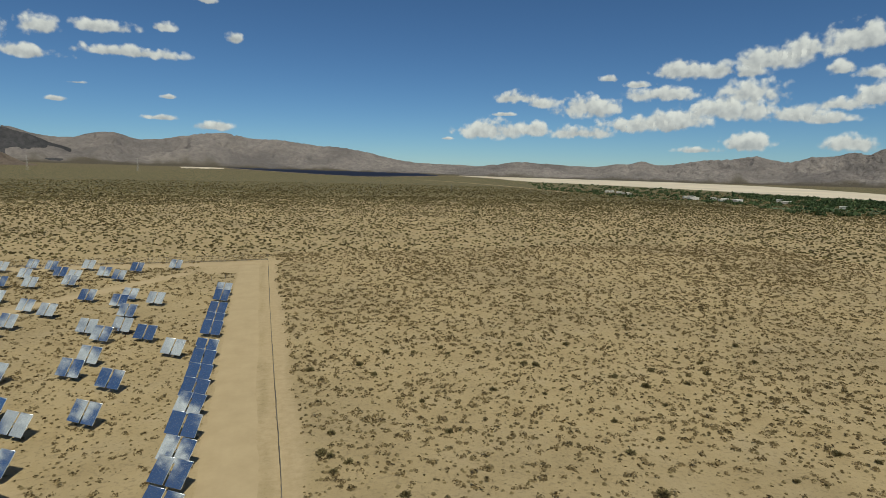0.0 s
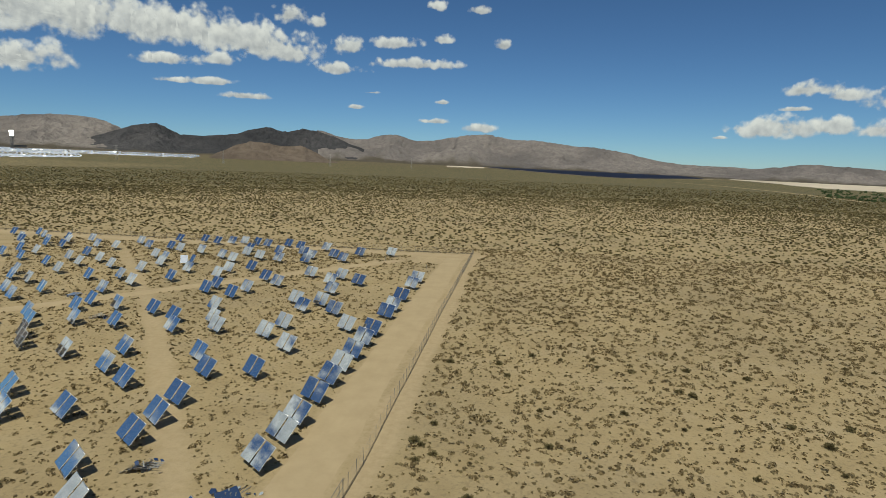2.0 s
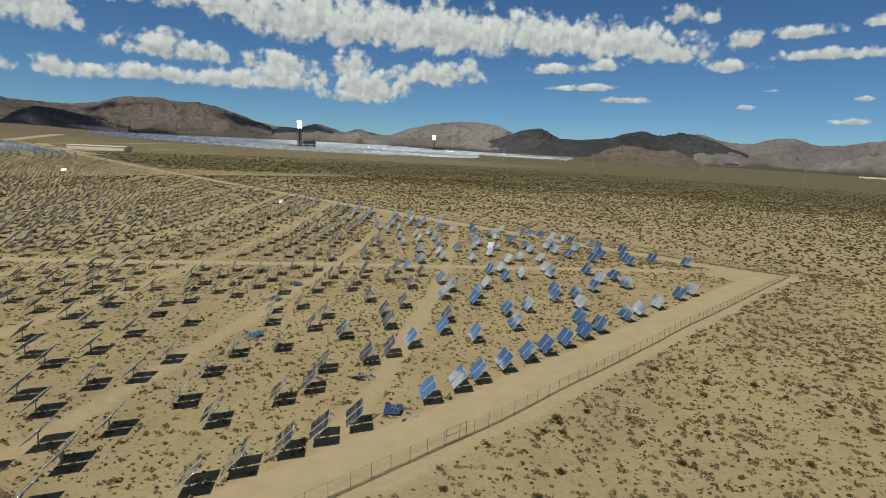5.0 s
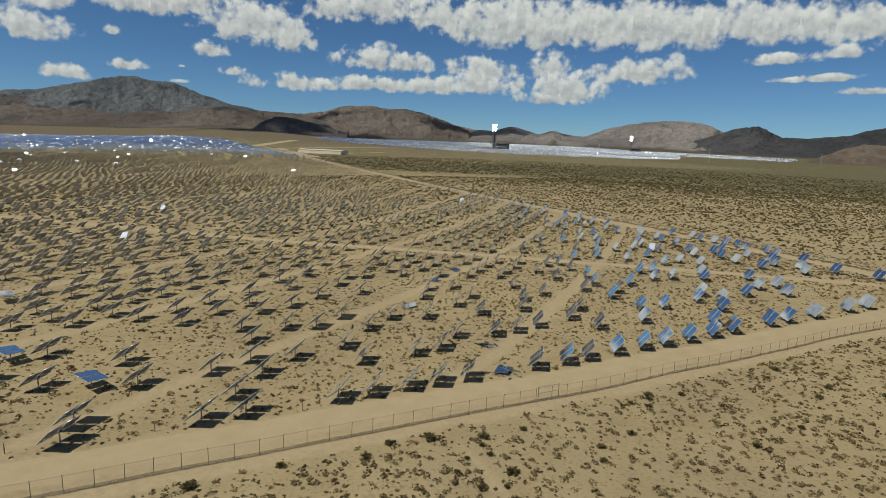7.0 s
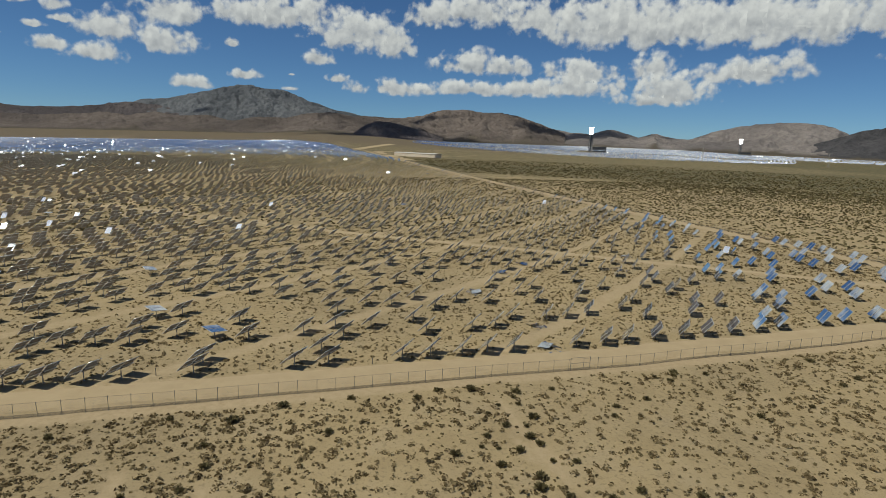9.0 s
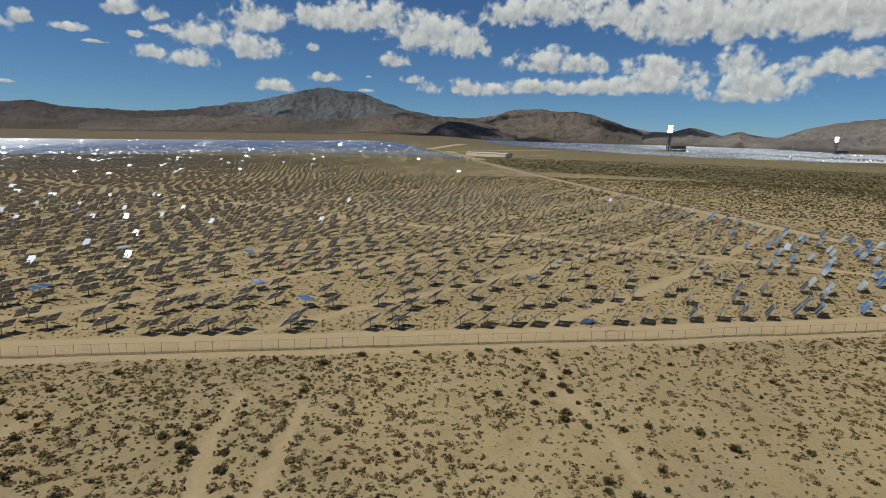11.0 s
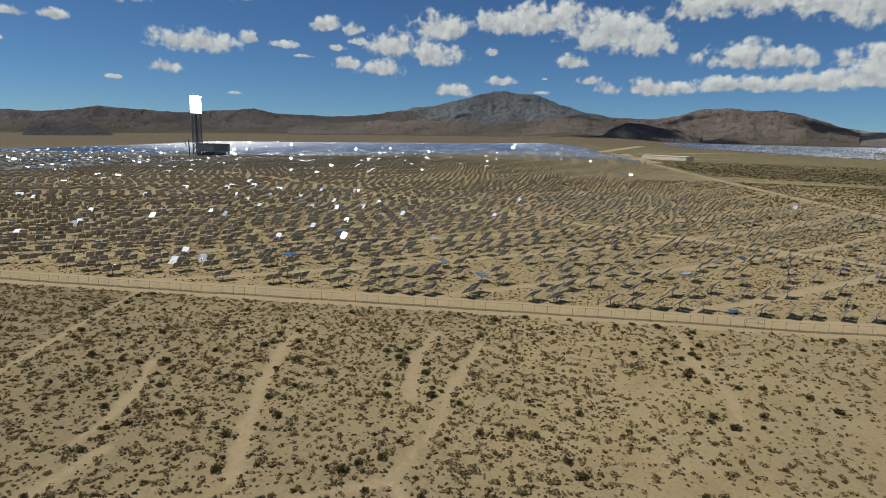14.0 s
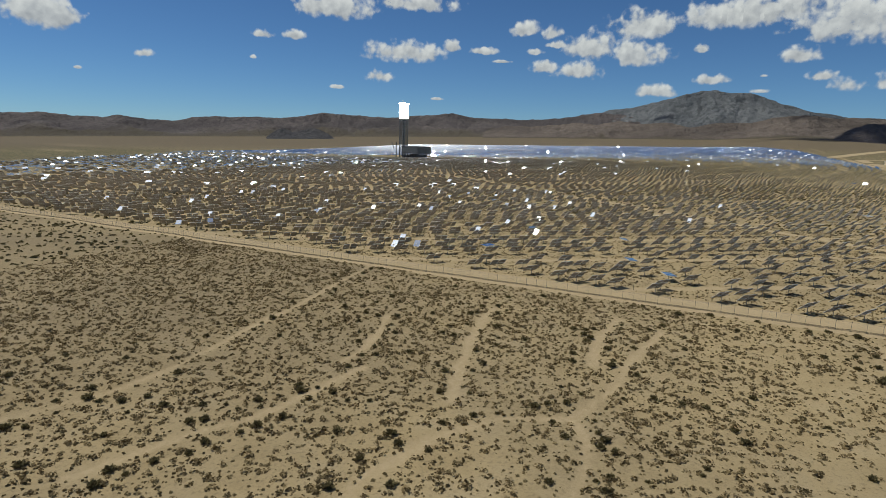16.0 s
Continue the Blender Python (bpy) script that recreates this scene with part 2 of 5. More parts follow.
WIRE = plain("fence_wire", (0.24, 0.23, 0.21), 0.5, 0.6)
SCREEN = plain("low_screen_wire", (0.15, 0.13, 0.10), 0.7, 0.3)
CLAD = plain("grey_cladding", (0.06, 0.062, 0.066), 0.6, 0.1, 0.15, 0.2)
SHED_WALL = plain("tan_sheet_metal", (0.78, 0.64, 0.46), 0.6, 0.0, 0.1, 0.2)
SHED_ROOF = plain("pale_roof_sheet", (0.62, 0.55, 0.45), 0.5, 0.0, 0.1, 0.2)
HOT = glow_material("glowing_receiver", (1.0, 0.98, 0.94), 14.0)
HOUSE_WALL = plain("house_render", (0.62, 0.57, 0.50), 0.8, 0.0, 0.15, 0.3)
PANEL = plain("solar_module_glass", (0.012, 0.013, 0.022), 0.45, 0.0, 0.3, 0.02)
PALE = plain("pale_lake_clay", (0.56, 0.46, 0.33), 0.9, 0.0, 0.15, 0.004)
LAWN = plain("irrigated_grass", (0.07, 0.10, 0.035), 0.9, 0.0, 0.3, 0.05)
VAPOUR = cloud_material()


# ---- mesh helpers ----
def mesh_from(name, verts, faces, mats, index=None, smooth=False):
    """A mesh from arrays; faces is an (n, k) array of corner numbers."""
    me = bpy.data.meshes.new(name)
    verts, faces = np.asarray(verts, dtype=np.float32), np.asarray(faces, dtype=np.int32)
    n, k = faces.shape
    me.vertices.add(len(verts))
    me.vertices.foreach_set("co", verts.ravel())
    me.loops.add(n * k)
    me.loops.foreach_set("vertex_index", faces.ravel())
    me.polygons.add(n)
    me.polygons.foreach_set("loop_start", np.arange(0, n * k, k, dtype=np.int32))
    for m in mats:
        me.materials.append(m)
    if index is not None:
        me.polygons.foreach_set("material_index", np.asarray(index, dtype=np.int32))
    me.update(calc_edges=True)
    me.polygons.foreach_set("use_smooth", np.full(n, smooth))
    return me


def part(name, me, parent, label="", m=None):
    ob = new(name, me)
    ob.parent = parent
    if m is not None:
        ob.matrix_local = m
    return tagged(ob, label) if label else ob


def bm_mesh(name, bm, mats):
    me = bpy.data.meshes.new(name)
    bm.to_mesh(me)
    bm.free()
    for m in mats if isinstance(mats, (list, tuple)) else [mats]:
        me.materials.append(m)
    return me


def add_box(bm, centre, size, turn=None, mat=0, bevel=0.0):
    made = bmesh.ops.create_cube(bm, size=1.0)["verts"]
    bmesh.ops.scale(bm, vec=size, verts=made)
    if bevel:
        es = list({e for v in made for e in v.link_edges})
        made = list({v for f in bmesh.ops.bevel(bm, geom=es, offset=bevel, segments=1, affect="EDGES")["faces"] for v in f.verts} | {v for v in made if v.is_valid})
    if turn is not None:
        bmesh.ops.rotate(bm, cent=(0, 0, 0), matrix=turn, verts=made)
    bmesh.ops.translate(bm, vec=centre, verts=made)
    for f in {f for v in made for f in v.link_faces}:
        f.material_index = mat


def add_bar(bm, a, b, r1, r2=None, sides=8, mat=0):
    a, b = Vector(a), Vector(b)
    made = bmesh.ops.create_cone(bm, cap_ends=True, segments=sides, radius1=r1, radius2=r1 if r2 is None else r2, depth=(b - a).length)["verts"]
    turn = (b - a).to_track_quat("Z", "Y").to_matrix()
    bmesh.ops.rotate(bm, cent=(0, 0, 0), matrix=turn, verts=made)
    bmesh.ops.translate(bm, vec=(a + b) / 2, verts=made)
    for f in {f for v in made for f in v.link_faces}:
        f.material_index = mat


rng = np.random.default_rng(7)


def value_noise(x, y, cell, seed=0):
    """Smooth noise from 0 to 1 over the plan."""
    u, v = np.asarray(x, dtype=float) / cell, np.asarray(y, dtype=float) / cell
    i, j = np.floor(u).astype(np.int64), np.floor(v).astype(np.int64)
    fu, fv = u - i, v - j
    fu, fv = fu * fu * (3 - 2 * fu), fv * fv * (3 - 2 * fv)

    def h(a, b):
        n = (a * 374761393 + b * 668265263 + seed * 974634777) & 0xFFFFFFFF
        n = ((n ^ (n >> 13)) * 1274126177) & 0xFFFFFFFF
        return ((n ^ (n >> 16)) & 0xFFFF) / 65535.0
    return (h(i, j) * (1 - fu) + h(i + 1, j) * fu) * (1 - fv) + (h(i, j + 1) * (1 - fu) + h(i + 1, j + 1) * fu) * fv


def fractal(x, y, cell, octaves=4, seed=0):
    total, amp, weight = 0.0, 1.0, 0.0
    for k in range(octaves):
        total, weight = total + amp * value_noise(x, y, cell / 2 ** k, seed + k), weight + amp
        amp *= 0.5
    return total / weight


def smooth(a, b, x):
    t = np.clip((x - a) / (b - a), 0, 1)
    return t * t * (3 - 2 * t)


def to_line(x, y, pts):
    """Distance over the plan to a bent line."""
    d = np.full(np.shape(x), 1e9)
    for (ax, ay), (bx, by) in zip(pts, pts[1:]):
        lx, ly = bx - ax, by - ay
        t = np.clip(((x - ax) * lx + (y - ay) * ly) / (lx * lx + ly * ly), 0, 1)
        d = np.minimum(d, np.hypot(x - ax - t * lx, y - ay - t * ly))
    return d


# ---- plan of the site ----
TOWER = (-1143.0, -776.0)
FENCE_X, FENCE_N, FENCE_S = 1.8, 231.5, -420.0
FENCE_LINE = [(FENCE_X, FENCE_S), (FENCE_X, 64), (0.2, 108), (-1.2, 150), (-3.6, FENCE_N)]
DIAGONAL = [(-520, -380), (-270, -72), (-168, 36), (-90, 135), (-30, 206)]
ARCS = (1398, 1360, 1318, 1274, 1228, 1180, 1130, 1075, 1015, 950, 880, 800, 710, 600, 480, 350, 210)
WASHES = [
    [(0.3, -102.5), (28.3, -96.6), (54.3, -90.7), (70.7, -89.0), (84.4, -85.5), (94.7, -83.8), (104.2, -83.9), (112.5, -86.4), (119.0, -88.7)],
    [(76.3, -55.1), (88.0, -56.1), (100.3, -57.8), (108.6, -62.3), (116.5, -64.4), (123.2, -66.3)],
    [(27.5, -47.9), (36.1, -47.4), (46.0, -45.2), (57.4, -42.4), (64.8, -40.1), (72.5, -37.5), (80.0, -34.7)],
    [(26.2, -8.4), (50.7, -11.8), (62.4, -12.2), (72.1, -14.3), (76.7, -15.9), (81.1, -24.4), (88.9, -30.3), (95.1, -32.5), (100.6, -33.6), (105.5, -34.7), (109.7, -34.1)],
    [(76.8, -15.0), (82.0, -12.4), (89.2, -10.7), (96.1, -10.8)],
    [(21.0, -18.7), (34.9, -19.9), (44.5, -19.3), (53.5, -17.8)],
    [(11.8, 34.8), (20.7, 34.3), (30.6, 34.5), (40.8, 35.7), (49.0, 34.7), (55.9, 32.8)],
    [(8.1, 34.9), (13.4, 34.5), (18.8, 33.6), (22.7, 32.5), (27.7, 32.3)],
    [(47.9, -67.5), (59.3, -62.6), (68.8, -60.3), (76.8, -59.9)],
]
FIELD = [(-8, 222), (-1000, 230), (-1900, 160), (-2250, 60), (-2350, -300), (-1950, -1200), (-900, -1330), (-420, -1010), (-8, -640)]


def ground_z(x, y):
    x, y = np.asarray(x, dtype=float), np.asarray(y, dtype=float)
    # flat along the east fence, sinking to the south-west, rising to the far north-west
    u = np.sqrt(np.maximum(0, -x) * np.maximum(0, 200 - y))
    z = -20 * (np.minimum(u, 1040) / 1016) ** 1.5
    r = np.hypot(x, y)
    w = np.maximum(0, (-0.766 * x + 0.643 * y) / np.maximum(r, 1)) ** 1.7
    z = z + w * (0.0075 * np.maximum(0, r - 700) + 0.028 * np.maximum(0, r - 2700))
    # the whole fan rises a little to the south-west
    z = z - (0.0078 * x + 0.0104 * np.maximum(y, 0)) * smooth(100, 700, r) + 0.02 * np.maximum(0, -x - 1300) * (1 - smooth(200, 1200, y))
    near = 1 - smooth(150, 500, np.hypot(x - 50, y - 20))
    return z + (fractal(x, y, 34, 3, 3) - 0.5) * 0.9 * near


def bare_ground(x, y):
    """1 where wheels or water keep the soil bare."""
    wob = (fractal(x, y, 9, 3, 11) - 0.5) * 2.4
    b = 1 - smooth(1.6, 3.4, np.abs(x - fence_x(y) - 0.6) + wob) if np.ndim(x) else 0
    b = np.where((y > FENCE_S) & (y < FENCE_N + 4), b, 0)
    for w in WASHES:
        b = np.maximum(b, 0.85 * (1 - smooth(0.15, 1.45, to_line(x, y, w) + 0.8 * wob)))
    inside = (x < -2) & (y < FENCE_N)
    b = np.maximum(b, np.where((y > FENCE_S) & (y < FENCE_N), 1 - smooth(3.4, 4.8, np.abs(x - fence_x(y) + 6.4) + 0.5 * wob), 0))
    b = np.maximum(b, np.where((x < 2) & (x > -1400), 1 - smooth(3.2, 4.6, np.abs(y - 225.5) + 0.5 * wob), 0))
    b = np.maximum(b, np.where(inside, 1 - smooth(2.2, 3.6, to_line(x, y, DIAGONAL) + 0.5 * wob), 0))
    r = np.hypot(x - TOWER[0], y - TOWER[1])
    for a in ARCS:
        b = np.maximum(b, np.where(inside, 0.8 * (1 - smooth(1.2, 2.8, np.abs(r - a) + wob * 0.8)), 0))
    b = np.maximum(b, np.where(inside, 1 - smooth(4, 16, np.hypot(x + 18, y - 216) + 2 * wob), 0))
    return b


def fence_x(y):
    """Where the east fence runs at a given northing."""
    return np.interp(y, [p[1] for p in FENCE_LINE], [p[0] for p in FENCE_LINE])


def in_field(x, y):
    inside = np.zeros(np.shape(x), dtype=bool)
    for (ax, ay), (bx, by) in zip(FIELD, FIELD[1:] + FIELD[:1]):
        cross = ((ay > y) != (by > y)) & (x < (bx - ax) * (y - ay) / (by - ay if by != ay else 1e-9) + ax)
        inside ^= cross
    return inside


# ---- ground ----
def axis(a, b, step, end_a, end_b, grow=1.13):
    mid = list(np.arange(a, b + step / 2, step))
    lo, hi, s = [], [], step
    while (lo[-1] if lo else a) > end_a:
        s *= grow
        lo.append((lo[-1] if lo else a) - s)
    s = step
    while (hi[-1] if hi else mid[-1]) < end_b:
        s *= grow
        hi.append((hi[-1] if hi else mid[-1]) + s)
    return np.array(lo[::-1] + mid + hi)


def build_ground():
    xs, ys = axis(-120, 135, 1.1, -6500, 6500), axis(-125, 150, 1.1, -6500, 6500)
    gx, gy = np.meshgrid(xs, ys)
    z = ground_z(gx, gy)
    bare = bare_ground(gx, gy)
    z = z - 0.12 * bare + (fractal(gx, gy, 3.5, 2, 5) - 0.5) * 0.22 * (1 - bare) * (np.hypot(gx - 40, gy) < 260)
    nx, ny = len(xs), len(ys)
    i = np.arange(nx * ny).reshape(ny, nx)
    faces = np.stack([i[:-1, :-1], i[:-1, 1:], i[1:, 1:], i[1:, :-1]], -1).reshape(-1, 4)
    me = mesh_from("ground", np.stack([gx, gy, z], -1).reshape(-1, 3), faces, [SOIL], smooth=True)
    field = in_field(gx, gy)
    dist = np.hypot(gx - 60, gy - 20)
    plants = 0.93 * smooth(400, 1000, dist) * np.where(field, 0.72, 1.0) * (1 - 0.85 * bare)
    far_r = np.hypot(gx, gy)
    west_flat = (gx < -900) & (gy < 1500)
    plants = np.where(west_flat & ~field, plants * 0.8, plants)
    brown = np.where(gy < 900, smooth(1500, 2300, far_r) * 0.85, smooth(2600, 3600, far_r) * 0.6)
    brown = np.where(field, 0, brown)
    dark_gravel = (1 - smooth(-120, 0, gy)) * (gx > 3) * (0.10 + 0.5 * fractal(gx, gy, 60, 3, 31))
    brown = np.maximum(brown, dark_gravel * (1 - bare))
    for name, values in (("bare", bare), ("plants", plants), ("brown", brown)):
        a = me.attributes.new(name, "FLOAT", "POINT")
        a.data.foreach_set("value", values.astype(np.float32).ravel())
    tagged(new("ground", me), "sandy desert floor with gravel patches and dry washes", "ground", kind="structure")


build_ground()


def strip(name, centre, width, label, lift=0.03, step=1.6, seed=0):
    """A graded dirt track with wandering edges that follows the ground."""
    pts = []
    for (ax, ay), (bx, by) in zip(centre, centre[1:]):
        n = max(1, int(math.hypot(bx - ax, by - ay) / step))
        pts += [(ax + (bx - ax) * k / n, ay + (by - ay) * k / n) for k in range(n)]
    pts = np.array(pts + [centre[-1]])
    d = np.gradient(pts, axis=0)
    d /= np.linalg.norm(d, axis=1)[:, None]
    side = np.stack([-d[:, 1], d[:, 0]], 1)
    run = np.arange(len(pts)) * step
    rows = []
    for k, s in enumerate((-1, -0.7, -0.25, 0.25, 0.7, 1)):
        wob = (fractal(run, np.full(len(run), s * 50.0), 7, 3, seed) - 0.5) * 1.5 * (abs(s) == 1)
        p = pts + side * (s * width / 2 + np.sign(s) * wob)[:, None]
        rows.append(np.column_stack([p, ground_z(p[:, 0], p[:, 1]) + lift - (0.16 if abs(s) == 1 else 0.0)]))
    v = np.concatenate(rows)
    n = len(pts)
    i = np.arange(6 * n).reshape(6, n)
    faces = np.stack([i[:-1, :-1], i[:-1, 1:], i[1:, 1:], i[1:, :-1]], -1).reshape(-1, 4)[:, ::-1]
    return tagged(new(name, mesh_from(name, v, faces, [TRACK], smooth=True)), label, "dirt road", kind="structure")


strip("road", [(x - 6.4, min(y, 221.0)) for x, y in FENCE_LINE], 7.6, "pale graded dirt patrol road inside the fence", seed=1)
strip("road", [(-8, 224.5), (-200, 226), (-1000, 234), (-1400, 230)], 7.0, "pale graded dirt road along the north fence", 0.06, 3.0, seed=2)
strip("road", DIAGONAL, 5.0, "pale dirt track crossing the mirror field", 0.045, 2.0, seed=3)


# ---- fence ----
def fence_run(points, label, spacing=3.05, top=2.15):
    fence = tagged(new("fence"), label, "fence")
    post = bmesh.new()
    add_bar(post, (0, 0, -0.2), (0, 0, top + 0.1), 0.038, sides=6)
    add_bar(post, (0, 0, top + 0.1), (0, 0, top + 0.16), 0.048, 0.02, sides=6)
    post = bm_mesh("post", post, POST)
    places = []
    for (ax, ay), (bx, by) in zip(points, points[1:]):
        n = int(round(math.hypot(bx - ax, by - ay) / spacing))
        places += [(ax + (bx - ax) * k / n, ay + (by - ay) * k / n) for k in range(n)]
    places.append(points[-1])
    pz = ground_z(*np.array(places).T)
    near = [k for k, p in enumerate(places) if math.hypot(p[0] - 1, p[1] - 30) < 280]
    for k in near:
        part("post", post, fence, m=pose(places[k][0], places[k][1], pz[k], random.gauss(0, 1.2), random.gauss(0, 1.2)))
    vs, fs = [], []

    def ribbon(a, b, w):
        a, b = Vector(a), Vector(b)
        s = (b - a).cross(Vector((0.6, 0.8, 0.0)))
        s = (b - a).cross(s).normalized() * w / 2 if s.length < 1e-6 else s.normalized() * w / 2
        o = len(vs)
        vs.extend([a - s, b - s, b + s, a + s])
        fs.append((o, o + 1, o + 2, o + 3))
    far = bmesh.new()
    for k in range(len(places)):
        if k not in near:
            add_box(far, (places[k][0], places[k][1], pz[k] + top / 2), (0.09, 0.09, top))
    if far.verts:
        tagged(part("far_post", bm_mesh("far_post", far, POST), fence), kind="stuff")
    else:
        far.free()
    low = []
    for k in range(len(places) - 1):
        (ax, ay), (bx, by) = places[k], places[k + 1]
        za, zb = pz[k], pz[k + 1]
        for h in (top, 0.05):
            ribbon((ax, ay, za + h), (bx, by, zb + h), 0.03)
        for j in range(10):
            f0, f1 = j / 10, (j + 5) / 10
            for up in (0, 1):
                p = [(ax + (bx - ax) * f, ay + (by - ay) * f, za + (zb - za) * f) for f in (f0, min(f1, 1.0))]
                cut = (min(f1, 1.0) - f0) / 0.5
                h0, h1 = (0.05, 0.05 + (top - 0.05) * cut) if up else (top, top - (top - 0.05) * cut)
                ribbon((p[0][0], p[0][1], p[0][2] + h0), (p[1][0], p[1][1], p[1][2] + h1), 0.011)
        for j in range(7):
            h = 0.03 + 0.075 * j
            low.append(((ax + 0.05, ay, za + h - 0.05), (bx + 0.05, by, zb + h - 0.05)))
    wire = mesh_from("wire_mesh", [tuple(v) for v in vs], fs, [WIRE])
    tagged(part("wire_mesh", wire, fence, "thin sagging chain link"), kind="stuff")
    vs, fs = [], []
    for a, b in low:
        ribbon(a, b, 0.038)
    tagged(part("low_screen", mesh_from("low_screen", [tuple(v) for v in vs], fs, [SCREEN]), fence, "dark close-woven screen along the foot"), kind="stuff")
    return fence


fence = fence_run(FENCE_LINE, "chain link fence on dark steel posts along the field")
north = fence_run([FENCE_LINE[-1], (-200, 233), (-1000, 240)], "chain link fence on steel posts beside the north road", 6.1)
# braced pull panel in the fence line
brace = tagged(new("fence_gate"), "closed steel frame gate set in the chain link fence", "gate")
for y0 in (52.2, 56.2):
    bm = bmesh.new()
    add_bar(bm, (0, y0, 0), (0, y0, 2.5), 0.05)
    part("gate_post", bm_mesh("gate_post", bm, POST), brace)
for h in (0.25, 1.35, 2.4):
    bm = bmesh.new()
    add_bar(bm, (0, 52.2, h), (0, 56.2, h), 0.035)
    part("rail", bm_mesh("rail", bm, POST), brace)
brace.location = (FENCE_X, 0, float(ground_z(1.8, 54)))


# ---- heliostats ----
MW, MH, GAP, HUB = 2.35, 3.2, 0.36, 2.15
AIM = Vector((*TOWER, -11 + 128))
ROW_Y = [-42.6, -37, -31.1, -25.5, -14.2, 2.9, 9, 23, 28.6, 35.1, 40.4, 46.2, 60.4, 67.4, 72.8, 80.2, 87.6, 94, 101.4, 109.2, 115.8, 129.5, 136.5, 147.5, 162.5, 171.4]
SOUTH_SIDE = [(-53.2, -52.2), (-37, -47.4), (-57, -45.3), (-25.9, -44.6), (-30.9, -40.5), (-30, -34.6), (-29, -28.3), (-37.9, -28.1), (-47.2, -26.8), (-47.8, -21.4), (-31.9, -20.1), (-16.2, -13.3), (-29, -12.5), (-39.1, -8.3), (-27.6, -5.9), (-29.2, 5.3), (-17.8, 8.2), (-32.7, 12.3), (-51.3, 12.7), (-25.1, 13.3), (-43.4, 13.8), (-71, 16.7), (-82.5, 18), (-63.6, 18.4), (-31.2, 20.1), (-49.2, 21.6), (-102.3, 23.2), (-66.4, 26.1), (-93.2, 27.6), (-47.9, 28)]
MIDDLE = [(-83.8, 29.1), (-108.3, 30.1), (-34.1, 30.5), (-24.9, 31.4), (-72.6, 34.2), (-53.2, 35.1), (-114.3, 36), (-105.5, 37.8), (-42.8, 38.2), (-25.3, 42.1), (-84.3, 42.6), (-113.2, 45.1), (-49, 45.7), (-73, 45.7), (-92.1, 47.4), (-26.1, 48.1), (-91.9, 52.8), (-46.9, 53.9), (-32.3, 54.7), (-63.1, 60.2), (-30.6, 63.1)]
NORTH_SIDE = [(-90.7, 64.5), (-71.1, 65.1), (-53.6, 65.3), (-45.2, 67.7), (-31.2, 69.2), (-70.2, 72.2), (-59.7, 72.6), (-32, 75.5), (-85.8, 75.8), (-44.3, 79.3), (-51.8, 84.3), (-33.8, 86.5), (-25.5, 88.1), (-64.9, 89.5), (-54.7, 92.9), (-39.4, 93.5), (-25.5, 101.9), (-54.6, 107.6), (-33.5, 108.9), (-45.4, 110), (-32.4, 116), (-18, 117.4), (-34, 130.6)]

CORNER = [(-59.1, 114.9), (-49.7, 115.8), (-87.6, 118), (-67, 118.7), (-78.5, 120.9), (-88.1, 123.6), (-111.7, 123.6), (-55, 125.6), (-25.3, 129.5), (-95.1, 136), (-31.4, 136.9), (-38.5, 137.2), (-57.3, 137.8), (-123.5, 140.7), (-66.9, 141.4), (-56.5, 144.9), (-93.7, 145.9), (-67.2, 147.3), (-110.5, 149), (-33.2, 149.8), (-102, 152), (-126.3, 154.6), (-37.5, 160.9), (-75.3, 161.7), (-28.9, 161.8), (-103.3, 163.3), (-116, 165.3), (-129.2, 166.5), (-88.9, 167), (-36.5, 168.2), (-47.2, 169.6), (-127.4, 173.9)]
CORNER_NORTH = [(-167.6, 174.2), (-140.4, 174.7), (-159.1, 180), (-107.6, 181.8), (-139.8, 182.5), (-84.1, 187.1), (-68, 190.5), (-57.9, 191.5), (-90.9, 191.7), (-160.8, 193.9), (-140.1, 197.8), (-103.1, 197.8), (-149.4, 199), (-113.1, 199.5), (-85, 199.5), (-129, 202.7), (-119.4, 203), (-43.4, 210.8), (-31.9, 215.5), (-207.2, 217.8), (-60.3, 219.3), (-71.7, 219.6), (-196.2, 219.7), (-109.6, 220.8), (-86.9, 221), (-128.4, 222.6), (-104.2, 223.2), (-93, 223.9), (-79, 224.4), (-117.7, 224.5), (-99.5, 225.3)]


